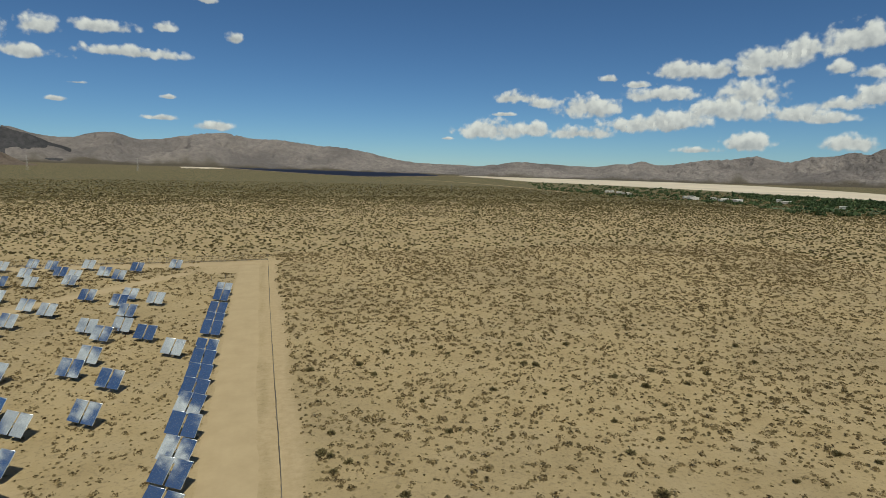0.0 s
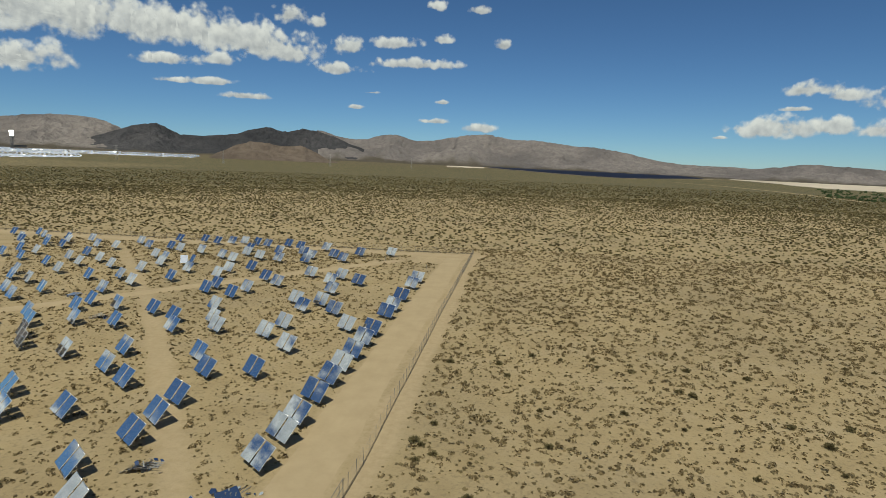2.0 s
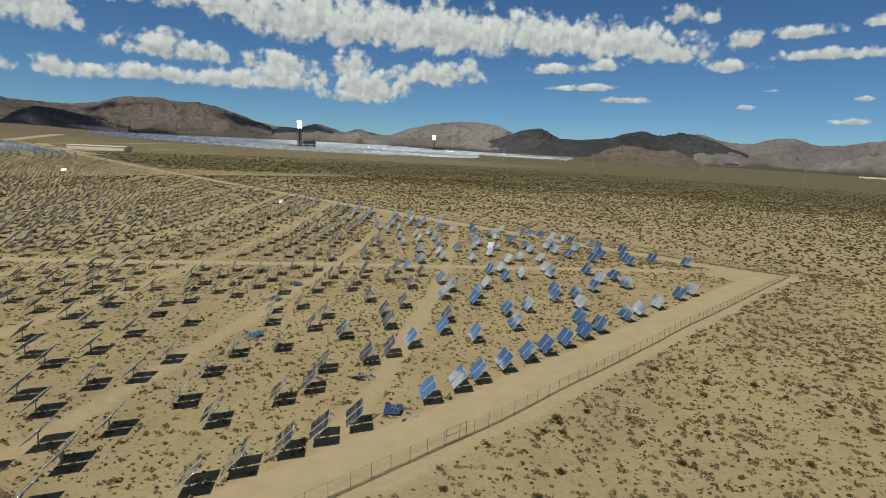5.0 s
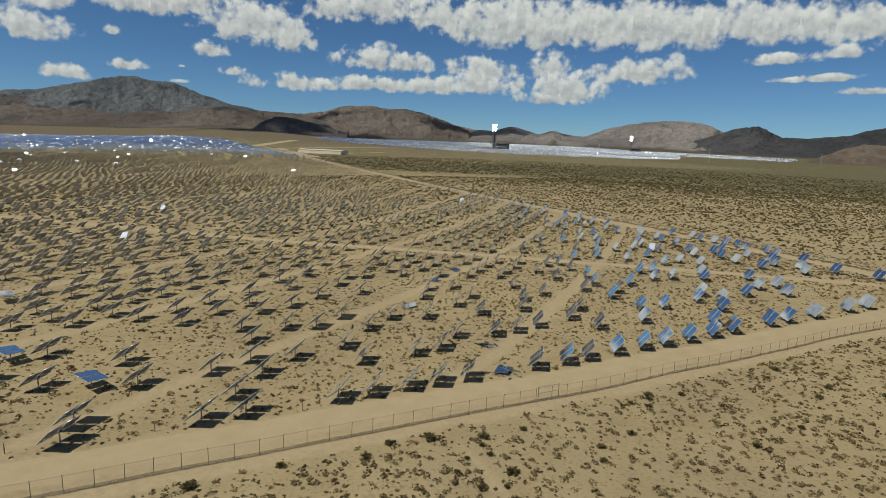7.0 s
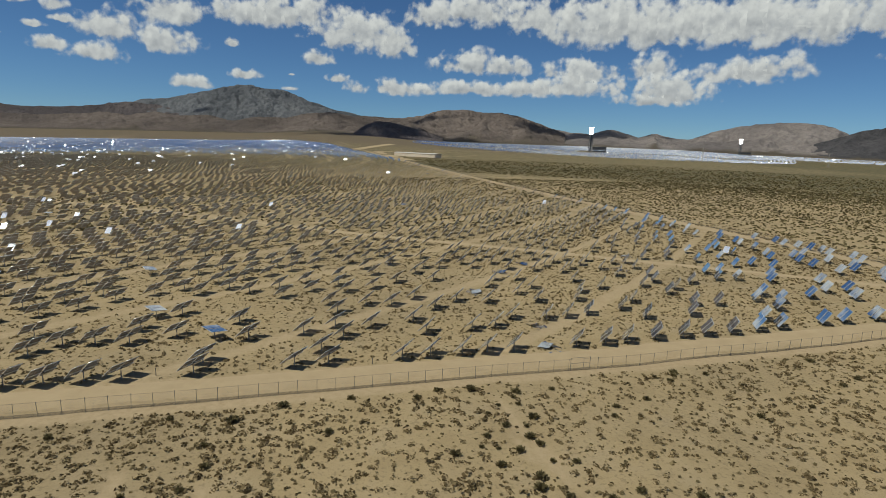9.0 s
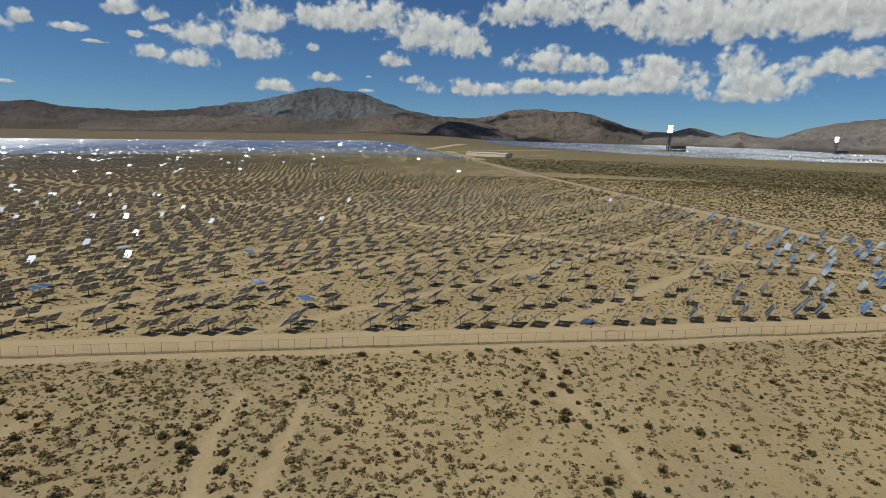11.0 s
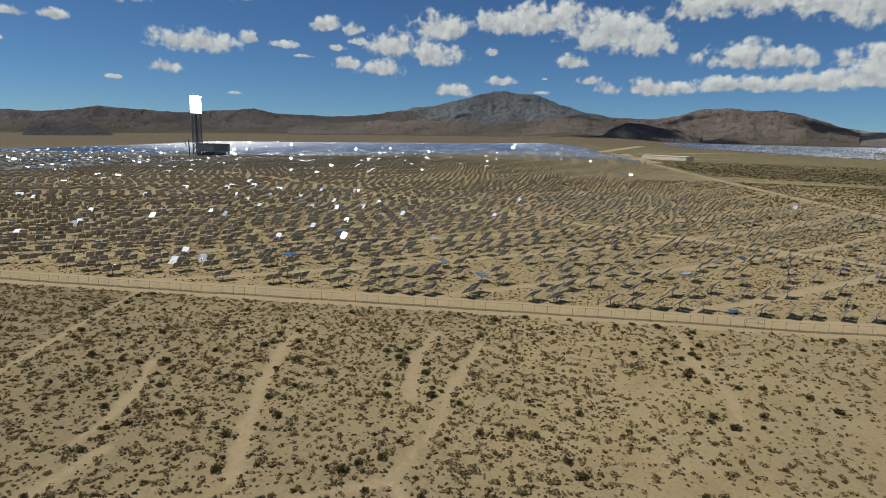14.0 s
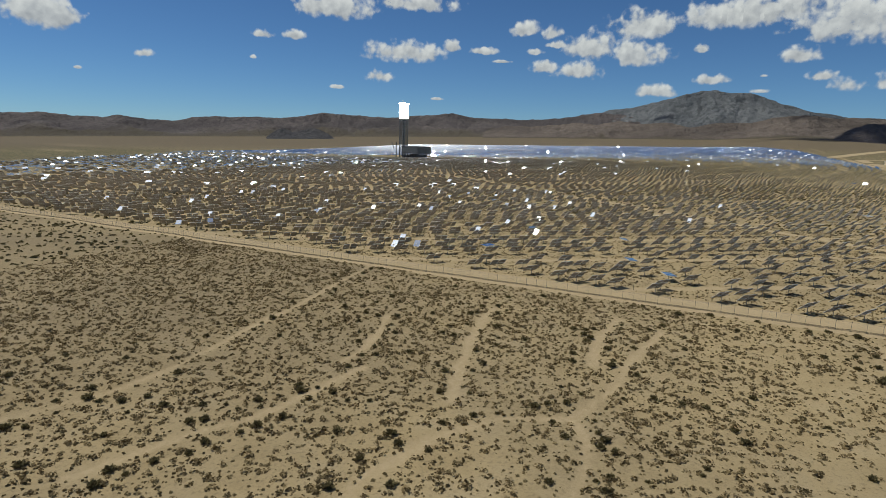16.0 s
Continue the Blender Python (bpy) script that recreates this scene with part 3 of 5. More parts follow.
def field_places():
    """The mirror field: kept rings about the tower, a straight row along the fence, and the near group."""
    inner = np.array(SOUTH_SIDE + MIDDLE + NORTH_SIDE + CORNER + CORNER_NORTH)
    inner[:, 0] += 0.5 * (fence_x(inner[:, 1]) - FENCE_X)
    near = np.concatenate([[(fence_x(y) - 12.6, y) for y in ROW_Y], inner])
    out, r, k = [], 95.0, 0
    while r < 1530:
        step = 8.8 if r > 1150 else 8.4 if r > 500 else 7.4
        n = int(2 * math.pi * r / step)
        a = (np.arange(n) + rng.random()) * 2 * math.pi / n
        out.append(np.column_stack([TOWER[0] + r * np.cos(a), TOWER[1] + r * np.sin(a)]))
        r, k = r + (8.3 if r > 1150 else 10.0 if r > 600 else 9.0), k + 1
    p = np.concatenate(out)
    p += rng.normal(0, 0.5, p.shape)
    x, y = p.T
    ok = in_field(x, y) & (x < np.where(y < -50, -10, -16)) & (y < 222) & (to_line(x, y, DIAGONAL) > 5.5)
    r = np.hypot(x - TOWER[0], y - TOWER[1])
    for a in ARCS:
        ok &= np.abs(r - a) > 3.2
    ok &= (y < 95 - 0.97 * (x + 85)) | ((x < -48) & (y > 60) & (y < 214) & (rng.random(len(p)) < 0.6))
    ok &= ((np.hypot(x - 51, y) > 150) & (np.hypot(x - 91, y) > 152)) | (y < -50) | ((y > 100) & (x < -48)) | ((y < 14) & (x < -58))
    ok &= rng.random(len(p)) > 0.08
    p = p[ok]
    gap = np.min(np.hypot(p[:, None, 0] - near[None, :, 0], p[:, None, 1] - near[None, :, 1]), axis=1)
    p = p[gap > np.where(p[:, 1] > 95 - 0.97 * (p[:, 0] + 85), 8.0, 6.5)]
    return near, p


def head_axes(x, y, seed_rng, stow_share=0.05, glint_share=0.0):
    """Unit vectors across, up the slope and out of the mirrors, one row each."""
    z = ground_z(x, y) + HUB
    d = np.column_stack([AIM.x - x, AIM.y - y, AIM.z - z])
    d /= np.linalg.norm(d, axis=1)[:, None]
    n = d + np.array(SUN)
    n /= np.linalg.norm(n, axis=1)[:, None]
    # some get an added turn, sending light low over the plain to the east instead of to the receiver, to put white
    # flecks in the rows
    glint = seed_rng.random(len(x)) < glint_share
    n_x = len(x)
    wide = 1 + 6 * smooth(1200, 1450, np.hypot(x - 80, y))
    h = np.column_stack([seed_rng.uniform(70, 200, n_x) - x, seed_rng.uniform(-45, 45, n_x) * wide - y, 50 + seed_rng.uniform(-30, 30, n_x) * wide - z])
    h = h / np.linalg.norm(h, axis=1)[:, None] + np.array(SUN)
    n = np.where(glint[:, None], h / np.linalg.norm(h, axis=1)[:, None], n)
    # the rows south of the corner stand a little flatter
    n[:, 2] += 0.3 * (1 - smooth(30, 110, y)) * (1 - smooth(900, 1200, np.hypot(x, y))) * ~glint
    n += seed_rng.normal(0, 0.03, n.shape)
    stow = seed_rng.random(len(x)) < stow_share
    n[stow] = np.array([0.0, 0.0, 1.0]) + seed_rng.normal(0, 0.07, (stow.sum(), 3))
    n /= np.linalg.norm(n, axis=1)[:, None]
    across = np.cross(np.array([0.0, 0.0, 1.0]), n)
    across /= np.linalg.norm(across, axis=1)[:, None]
    up = np.cross(n, across)
    return across, up, n


def heliostat_meshes():
    m = {}
    bm = bmesh.new()
    add_bar(bm, (0, 0, -0.1), (0, 0, HUB - 0.12), 0.105, 0.085, 10)
    add_bar(bm, (0, 0, -0.1), (0, 0, 0.07), 0.2, 0.19, 10)
    m["pylon"] = bm_mesh("pylon", bm, STEEL)
    bm = bmesh.new()
    add_box(bm, (0, 0, -0.25), (0.34, 0.3, 0.3), bevel=0.04)
    add_bar(bm, (0.1, -0.3, -0.28), (0.1, 0.25, -0.28), 0.08, sides=8)
    m["drive_unit"] = bm_mesh("drive_unit", bm, DARK_STEEL)
    bm = bmesh.new()
    add_bar(bm, (-2.4, 0, -0.24), (2.4, 0, -0.24), 0.09, sides=10)
    for f in bm.faces:
        f.smooth = len(f.verts) == 4
    m["cross_tube"] = bm_mesh("cross_tube", bm, TUBE)
    for side, name in ((-1, "mirror"), (1, "mirror_b")):
        cx = side * (MW + GAP) / 2
        bm = bmesh.new()
        add_box(bm, (cx, 0, 0), (MW, MH, 0.07), mat=2)
        for f in bm.faces:
            if abs(f.normal.z) > 0.9:
                f.material_index = 0 if f.normal.z > 0 else 1
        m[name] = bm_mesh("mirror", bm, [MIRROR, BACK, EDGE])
        bm = bmesh.new()
        for fx in (-0.9, -0.3, 0.3, 0.9):
            add_box(bm, (cx + fx, 0, -0.075), (0.06, MH - 0.2, 0.11))
        for fy in (-0.95, 0.95):
            add_box(bm, (cx, fy, -0.16), (MW - 0.2, 0.07, 0.07))
        # round bar added along the top edge to catch the sun
        add_bar(bm, (cx - MW / 2, MH / 2, -0.02), (cx + MW / 2, MH / 2, -0.02), 0.06, sides=8, mat=1)
        for f in bm.faces:
            f.smooth = f.material_index == 1 and len(f.verts) == 4
        m[name + "_frame"] = bm_mesh("mirror_frame", bm, [STEEL, TUBE])
    return m


HM = heliostat_meshes()


def heliostat(x, y, across, up, out, label, turned=None):
    base = tagged(new("heliostat"), label, "heliostat", "heliostats in the mirror field")
    base.location = (x, y, float(ground_z(x, y)))
    m = Matrix((across, up, out)).transposed().to_4x4()
    m.translation = (0, 0, HUB)
    part("pylon", HM["pylon"], base)
    part("drive_unit", HM["drive_unit"], base, m=m)
    part("cross_tube", HM["cross_tube"], base, m=m)
    for side, key in ((-1, "mirror"), (1, "mirror_b")):
        mp = m
        if turned is not None and turned[0] == side:
            # this panel is canted about its own middle
            mp = Matrix(turned[1:]).transposed().to_4x4()
            off = Vector((side * (MW + GAP) / 2, 0, 0))
            mp.translation = m @ off - mp.to_3x3() @ off
        panel = part("mirror", HM[key], base, m=mp)
        part("mirror_frame", HM[key + "_frame"], panel)
    return base


BOX = np.array([[0, 3, 2, 1], [4, 5, 6, 7], [0, 1, 5, 4], [1, 2, 6, 5], [2, 3, 7, 6], [3, 0, 4, 7]])


def box_block(centre, ax, ay, az, sx, sy, sz):
    """Corners of many boxes, (n, 8, 3)."""
    c = []
    for k in (-0.5, 0.5):
        for i, j in ((-0.5, -0.5), (0.5, -0.5), (0.5, 0.5), (-0.5, 0.5)):
            c.append(centre + ax * (i * sx) + ay * (j * sy) + az * (k * sz))
    return np.stack(c, 1)


def heliostat_mass(name, p, axes, twin, label, ribs):
    across, up, out = axes
    hub = np.column_stack([p, ground_z(p[:, 0], p[:, 1]) + HUB])
    blocks, mats = [], []
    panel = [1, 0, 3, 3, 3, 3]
    if not ribs:
        blocks.append(box_block(hub, across, up, out, 2 * MW + GAP, MH, 0.09))
        mats.append(panel)
    for side in ((-1, 1) if ribs else ()):
        cx = side * (MW + GAP) / 2
        # the second panel of a pair is canted on its own
        c2, u2, o2 = axes if side < 0 else twin
        blocks.append(box_block(hub + across * cx, c2, u2, o2, MW, MH, 0.09))
        mats.append(panel)
        if ribs:
            for fx in (-0.7, 0.0, 0.7):
                blocks.append(box_block(hub + across * cx + c2 * fx - o2 * 0.09, c2, u2, o2, 0.08, MH - 0.2, 0.12))
                mats.append([2] * 6)
    if ribs:
        ex, ey, ez = (np.tile(v, (len(p), 1)) for v in np.eye(3))
        blocks.append(box_block(hub - ez * (HUB / 2 + 0.1), ex, ey, ez, 0.17, 0.17, HUB))
        mats.append([2] * 6)
    v = np.concatenate(blocks).reshape(-1, 3)
    sides = slice(0, 6) if ribs else [0, 1, 4]
    f = (BOX[sides][None] + 8 * np.arange(len(v) // 8)[:, None, None]).reshape(-1, 4)
    idx = np.concatenate([np.tile(np.array(m)[sides], len(p)) for m in mats])
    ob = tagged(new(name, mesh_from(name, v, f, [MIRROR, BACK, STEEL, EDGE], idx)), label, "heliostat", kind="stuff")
    # white rims added on some top edges stand in for light on the backs
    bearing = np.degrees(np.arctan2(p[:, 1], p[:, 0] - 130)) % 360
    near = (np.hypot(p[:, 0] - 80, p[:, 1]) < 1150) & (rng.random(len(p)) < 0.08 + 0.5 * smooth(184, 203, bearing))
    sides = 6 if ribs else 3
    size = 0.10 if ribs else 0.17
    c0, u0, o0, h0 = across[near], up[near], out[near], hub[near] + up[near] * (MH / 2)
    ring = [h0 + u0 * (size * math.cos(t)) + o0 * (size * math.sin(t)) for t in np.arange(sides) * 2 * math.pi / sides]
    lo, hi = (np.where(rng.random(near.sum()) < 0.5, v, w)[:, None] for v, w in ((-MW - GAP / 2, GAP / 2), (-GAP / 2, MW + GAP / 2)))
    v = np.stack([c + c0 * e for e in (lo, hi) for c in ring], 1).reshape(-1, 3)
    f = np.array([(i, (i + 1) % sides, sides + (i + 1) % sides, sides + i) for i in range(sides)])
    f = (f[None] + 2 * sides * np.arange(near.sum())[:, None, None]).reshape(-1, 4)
    tagged(part("glint_rim", mesh_from("glint_rim", v, f, [EDGE], smooth=True), ob, "added white rims that stand in for glints"), kind="stuff")
    return ob


near_p, ring_p = field_places()
order = np.argsort(np.hypot(ring_p[:, 0] - 40, ring_p[:, 1] - 20))
extra = ring_p[order[:300 - len(near_p)]]
rest = ring_p[order[300 - len(near_p):]]
single = np.concatenate([near_p, extra])
hrng = np.random.default_rng(21)
ax_s = head_axes(single[:, 0], single[:, 1], hrng, 0.015)
for k, (x, y) in enumerate(single):
    if (x > -12 and 106 < y < 130) or min(math.hypot(x + 29, y + 12.9), math.hypot(x + 47.2, y + 27)) < 2.5:
        out = Vector((-0.05, 0.09, 1)).normalized()
        across = Vector((0, 0, 1)).cross(out).normalized()
        for row, vec in zip(ax_s, (across, out.cross(across), out)):
            row[k] = vec
def glint_share(p):
    """More panels are turned to glint before the tower, in place of light on the backs there."""
    bearing = np.degrees(np.arctan2(p[:, 1], p[:, 0] - 130)) % 360
    return 0.004 + 0.018 * smooth(187, 204, bearing)


glint_s = head_axes(single[:, 0], single[:, 1], hrng, 0.0, 1.0)
turn_share = glint_share(single) * np.where(single[:, 1] < 0, 1.3, 0.0)
for k in range(len(single)):
    turned = (random.choice((-1, 1)), *(v[k].tolist() for v in glint_s)) if hrng.random() < turn_share[k] else None
    flat = ax_s[2][k][2] > 0.93
    heliostat(*map(float, single[k]), ax_s[0][k].tolist(), ax_s[1][k].tolist(), ax_s[2][k].tolist(),
              "heliostat lying flat in stow on its steel pylon" if flat else "two-panel mirror heliostat tilted on a steel pylon", turned)
dist = np.hypot(rest[:, 0] - 80, rest[:, 1])
mid, away = rest[dist < 430], rest[dist >= 430]


def mass_axes(p, stow, share):
    """Headings for both panels of each pair; a few panels are turned to add glints."""
    base = head_axes(p[:, 0], p[:, 1], hrng, stow)
    glint = head_axes(p[:, 0], p[:, 1], hrng, 0.0, 1.0)
    sides = []
    for k in range(2):
        pick = (hrng.random(len(p)) < share)[:, None]
        sides.append([np.where(pick, w, v) for v, w in zip(base, glint)])
    return sides


mid_axes = mass_axes(mid, 0.006, glint_share(mid))
heliostat_mass("heliostat_rows", mid, *mid_axes, "rows of tilted mirror heliostats on steel pylons", True)
beyond = (np.hypot(away[:, 0] - 80, away[:, 1]) > 1440) | (away[:, 1] < -880)
away_axes = mass_axes(away, np.where((away[:, 1] < -560) & (away[:, 0] > -900), 0.75, 0.004), np.where(beyond, 0.05, glint_share(away)))
heliostat_mass("far_heliostat_rows", away, *away_axes, "distant rings of mirror heliostats round the tower", False)


# ---- power tower ----
def power_tower(x, y, z, s=1.0):
    t = tagged(new("solar_tower"), "tall lattice tower with a white-hot glowing receiver", "solar tower")
    bm = bmesh.new()
    h, w = 96.0, 7.4
    legs = [(-w, -w), (w, -w), (w, w), (-w, w)]
    for px, py in legs:
        leg = bmesh.new()
        add_box(leg, (px, py, h / 2), (1.5, 1.5, h))
        part("leg", bm_mesh("leg", leg, TOWER_STEEL), t)
    lv = 12
    for k in range(lv):
        z0, z1 = k * h / lv, (k + 1) * h / lv
        for (ax, ay), (bx, by) in zip(legs, legs[1:] + legs[:1]):
            add_bar(bm, (ax, ay, z1), (bx, by, z1), 0.55, sides=4)
            add_bar(bm, (ax, ay, z0), (bx, by, z1), 0.42, sides=4)
            add_bar(bm, (bx, by, z0), (ax, ay, z1), 0.42, sides=4)
        add_box(bm, (0, 0, z1), (2 * w, 2 * w, 0.3))
    part("bracing", bm_mesh("bracing", bm, TOWER_STEEL), t)
    bm = bmesh.new()
    add_box(bm, (0, 0, h / 2), (2.6, 2.6, h))
    part("stair_core", bm_mesh("stair_core", bm, DARK_STEEL), t)
    bm = bmesh.new()
    # box is wider than the boiler, to take in its white glare
    add_box(bm, (0, 0, 114), (18, 18, 34), bevel=1.0)
    receiver = part("receiver", bm_mesh("receiver", bm, HOT), t, "white glowing receiver panels")
    bm = bmesh.new()
    # cap is given the glow too, carrying the glare to the top
    add_box(bm, (0, 0, 133), (19.5, 19.5, 4), bevel=0.5)
    part("cap", bm_mesh("cap", bm, HOT), receiver, "cap made to glow with the receiver")
    bm = bmesh.new()
    add_bar(bm, (3, 0, 135), (3, 0, 141), 0.4)
    add_bar(bm, (3, 0, 139), (8, 0, 141), 0.3)
    part("mast", bm_mesh("mast", bm, DARK_STEEL), t)
    t.matrix_world = pose(x, y, z) @ Matrix.Scale(s, 4)
    c = tagged(new("condenser_building"), "dark air-cooled condenser hall raised on columns", "industrial building")
    bm = bmesh.new()
    add_box(bm, (0, 0, 19.5), (38, 76, 15), bevel=0.4)
    part("hall", bm_mesh("hall", bm, CLAD), c)
    bm = bmesh.new()
    add_box(bm, (0, 0, 28.0), (40, 78, 1.8), bevel=0.3)
    part("roof", bm_mesh("roof", bm, DARK_STEEL), c)
    for j in range(7):
        for i in (-17, 17):
            leg = bmesh.new()
            add_box(leg, (i, -36 + 12 * j, 6.1), (1.8, 1.8, 12.2))
            part("column", bm_mesh("column", leg, DARK_STEEL), c)
    bm = bmesh.new()
    for j in range(6):
        add_box(bm, (0, -31 + 12 * j, 3 + (j % 3)), (24, 8, 6 + 2 * (j % 3)))
    part("plant_equipment", bm_mesh("plant_equipment", bm, CLAD), c)
    c.matrix_world = pose(x - 0.47 * -34 * s, y + 46 * s, z, 0, 0, -28) @ Matrix.Scale(s, 4)
    k = tagged(new("exhaust_stack"), "slim dark stack with a sloping steel duct", "stack")
    bm = bmesh.new()
    add_bar(bm, (0, 0, 0), (0, 0, 38), 1.4, 1.2)
    part("stack", bm_mesh("stack", bm, DARK_STEEL), k)
    bm = bmesh.new()
    add_bar(bm, (3, -4, 20), (-10, -20, 40), 0.9)
    part("duct", bm_mesh("duct", bm, DARK_STEEL), k)
    k.matrix_world = pose(x + 8 * s, y - 17 * s, z) @ Matrix.Scale(s, 4)


power_tower(*TOWER, float(ground_z(*TOWER)), 1.02)
T2, T3 = (-2500.0, 1500.0), (-2400.0, 2319.0)
power_tower(*T2, float(ground_z(*T2)), 0.9)
power_tower(*T3, float(ground_z(*T3)), 0.62)


def far_field(name, centre, radius, cut, s=1.0):
    """Rings of mirrors round a far tower, cut to its plot."""
    rows, r = [], 90.0 * s
    while r < radius:
        n = int(2 * math.pi * r / 13)
        a = np.arange(n) * 2 * math.pi / n + r
        rows.append(np.column_stack([centre[0] + r * np.cos(a), centre[1] + r * np.sin(a)]))
        r += 15
    p = np.concatenate(rows)
    p = p[cut(p[:, 0], p[:, 1])]
    z = ground_z(p[:, 0], p[:, 1]) + 2.2
    d = np.column_stack([centre[0] - p[:, 0], centre[1] - p[:, 1], float(ground_z(*centre)) + 105 - z])
    d /= np.linalg.norm(d, axis=1)[:, None]
    # half are turned off their tower so that the field shines white
    ha, he = np.radians(hrng.uniform(-60, -38, len(p))), np.radians(hrng.uniform(3, 14, len(p)))
    h = np.column_stack([np.cos(ha) * np.cos(he), np.sin(ha) * np.cos(he), np.sin(he)])
    n = np.where((hrng.random(len(p)) < 0.5)[:, None], h, d) + np.array(SUN)
    n += hrng.normal(0, 0.02, n.shape)
    n /= np.linalg.norm(n, axis=1)[:, None]
    ac = np.cross(np.array([0.0, 0.0, 1.0]), n)
    ac /= np.linalg.norm(ac, axis=1)[:, None]
    up = np.cross(n, ac)
    v = box_block(np.column_stack([p, z]), ac, up, n, 6.0, 3.4, 0.1).reshape(-1, 3)
    f = (BOX[[0, 1, 4]][None] + 8 * np.arange(len(p))[:, None, None]).reshape(-1, 4)
    ob = new(name, mesh_from(name, v, f, [MIRROR, BACK], np.tile([1, 0, 1], len(p))))
    tagged(ob, "far mirror field shining white round its tower", "heliostat", kind="stuff")


far_field("mirror_field_beyond", T2, 900, lambda x, y: (0.55 * (x - T2[0]) + 0.83 * (y - T2[1]) < 1150) & (np.hypot(x, y) > 1900))
far_field("mirror_field_distant", T3, 800, lambda x, y: (np.hypot(x, y) > 3000) & (np.hypot(x, y) < 3430))


# ---- mountains ----
EAST_SKY = [(22.0, 1.6), (29.0, 1.9), (34.0, 1.3), (37.7, 1.75), (38.8, 1.17), (39.8, 1.44), (41.3, 1.01), (42.5, 1.05), (44.1, 0.51), (45.6, 0.83), (46.7, 1.06), (48.9, 0.74), (51.2, 0.61), (53.1, 0.27), (54.8, 0.13), (56.3, 0.48), (57.6, 0.14), (58.6, 0.17), (60.7, -0.13), (63.4, -0.02), (66.2, 0.10), (68.1, 0.29), (69.8, -0.02), (71.7, -0.22), (74.5, -0.16), (77.9, -0.05), (80.7, 0.35), (83.5, 1.06), (85.7, 1.34), (87.8, 1.46), (89.9, 1.78), (92.0, 1.93), (94.0, 1.98), (96.0, 2.37), (97.7, 2.31), (99.3, 2.05), (101.2, 1.69), (103.2, 1.58), (104.6, 2.05), (105.9, 2.14), (107.1, 1.90), (107.9, 1.59), (109.1, 1.54), (110.6, 1.75), (111.6, 2.09), (112.7, 2.39)]
DARK_SKY = [(107.8, 0.55), (109.4, 1.02), (111.0, 1.71), (112.7, 2.24), (114.0, 2.41), (115.6, 2.03), (117.3, 2.46), (118.6, 2.19), (120.2, 1.65), (121.3, 1.60), (123.0, 1.38), (124.7, 1.47), (126.6, 2.37), (128.5, 2.07), (130.7, 1.22), (132.9, 0.65), (135.5, -0.21)]
NORTH_SKY = [(126.3, 0.92), (128.5, 1.48), (130.1, 2.27), (131.8, 2.68), (133.9, 2.73), (137.1, 2.37), (139.2, 1.84), (141.2, 1.12), (142.7, 1.20), (144.1, 1.59), (145.6, 1.16), (146.5, 1.46), (147.9, 1.87), (148.8, 1.72), (150.1, 1.36), (151.9, 1.49), (153.9, 1.83), (155.9, 2.34), (157.8, 2.73), (159.2, 3.17), (160.6, 3.04)]
MID_SKY = [(152.3, 1.34), (154.6, 2.13), (156.8, 2.87), (158.7, 3.23), (159.6, 3.10), (161.8, 3.34), (164.5, 3.24), (166.2, 2.70), (167.8, 2.42), (169.4, 2.30), (172.1, 2.45), (174.7, 2.18), (176.8, 1.56)]
PEAK_SKY = [(170.7, 2.15), (172.4, 2.49), (175.2, 3.02), (177.5, 3.72), (179.4, 4.52), (181.3, 4.51), (182.5, 4.84), (184.6, 4.50), (187.3, 3.71), (189.4, 3.21), (191.5, 2.97), (192.5, 2.51), (194.6, 1.92), (195.6, 1.52)]
WEST_SKY = [(183.7, 1.55), (186.2, 2.07), (189.3, 2.49), (192.4, 2.71), (195.5, 2.18), (199.3, 1.89), (201.0, 1.96), (204.4, 1.99), (206.6, 2.37), (208.9, 2.15), (212.2, 1.84), (214.4, 1.83), (216.6, 1.92), (219.3, 2.05), (221.5, 1.61), (223.6, 1.43), (225.6, 1.51), (227.6, 1.34), (229.1, 1.44), (231.0, 1.22), (232.4, 0.86), (234.7, 0.93), (237.1, 1.22), (238.1, 0.99), (240.2, 1.00), (242.5, 1.22), (243.6, 1.08), (245.0, 1.10), (250.0, 1.4), (258.0, 1.2), (266.0, 1.5)]
FOOT_SKY = [(164.1, 1.11), (166.8, 1.80), (169.1, 2.35), (170.7, 2.15), (173.0, 2.37), (175.2, 2.65), (177.4, 2.42), (179.6, 1.93), (181.9, 1.97), (184.1, 1.48), (186.2, 1.95), (188.4, 1.72), (190.5, 1.96), (192.6, 1.57), (194.6, 1.76), (196.6, 1.48), (199.0, 1.29), (201.4, 1.30), (203.6, 0.63)]
KNOLL_SKY = [(164.2, 0.55), (165.0, 0.90), (167.2, 1.47), (168.9, 1.84), (170.5, 2.04), (172.1, 1.39), (173.2, 0.60), (173.9, 0.20)]
PAIR_SKY = [(217.4, -0.59), (218.2, -0.39), (219.3, 0.18), (220.4, 0.64), (221.2, 0.45), (222.3, 0.10), (223.3, 0.55), (224.4, -0.01), (225.0, -0.51), (225.5, -0.78)]
HILL_SKY = [(110.9, -0.65), (111.8, -0.47), (112.9, 0.19), (114.3, 0.84), (115.9, 0.67), (117.3, 0.94), (118.9, 1.09), (120.3, 0.61), (121.4, 0.13), (123.0, -0.76), (123.8, -1.18)]
CENTRE = (80.0, 0.0, 42.0)


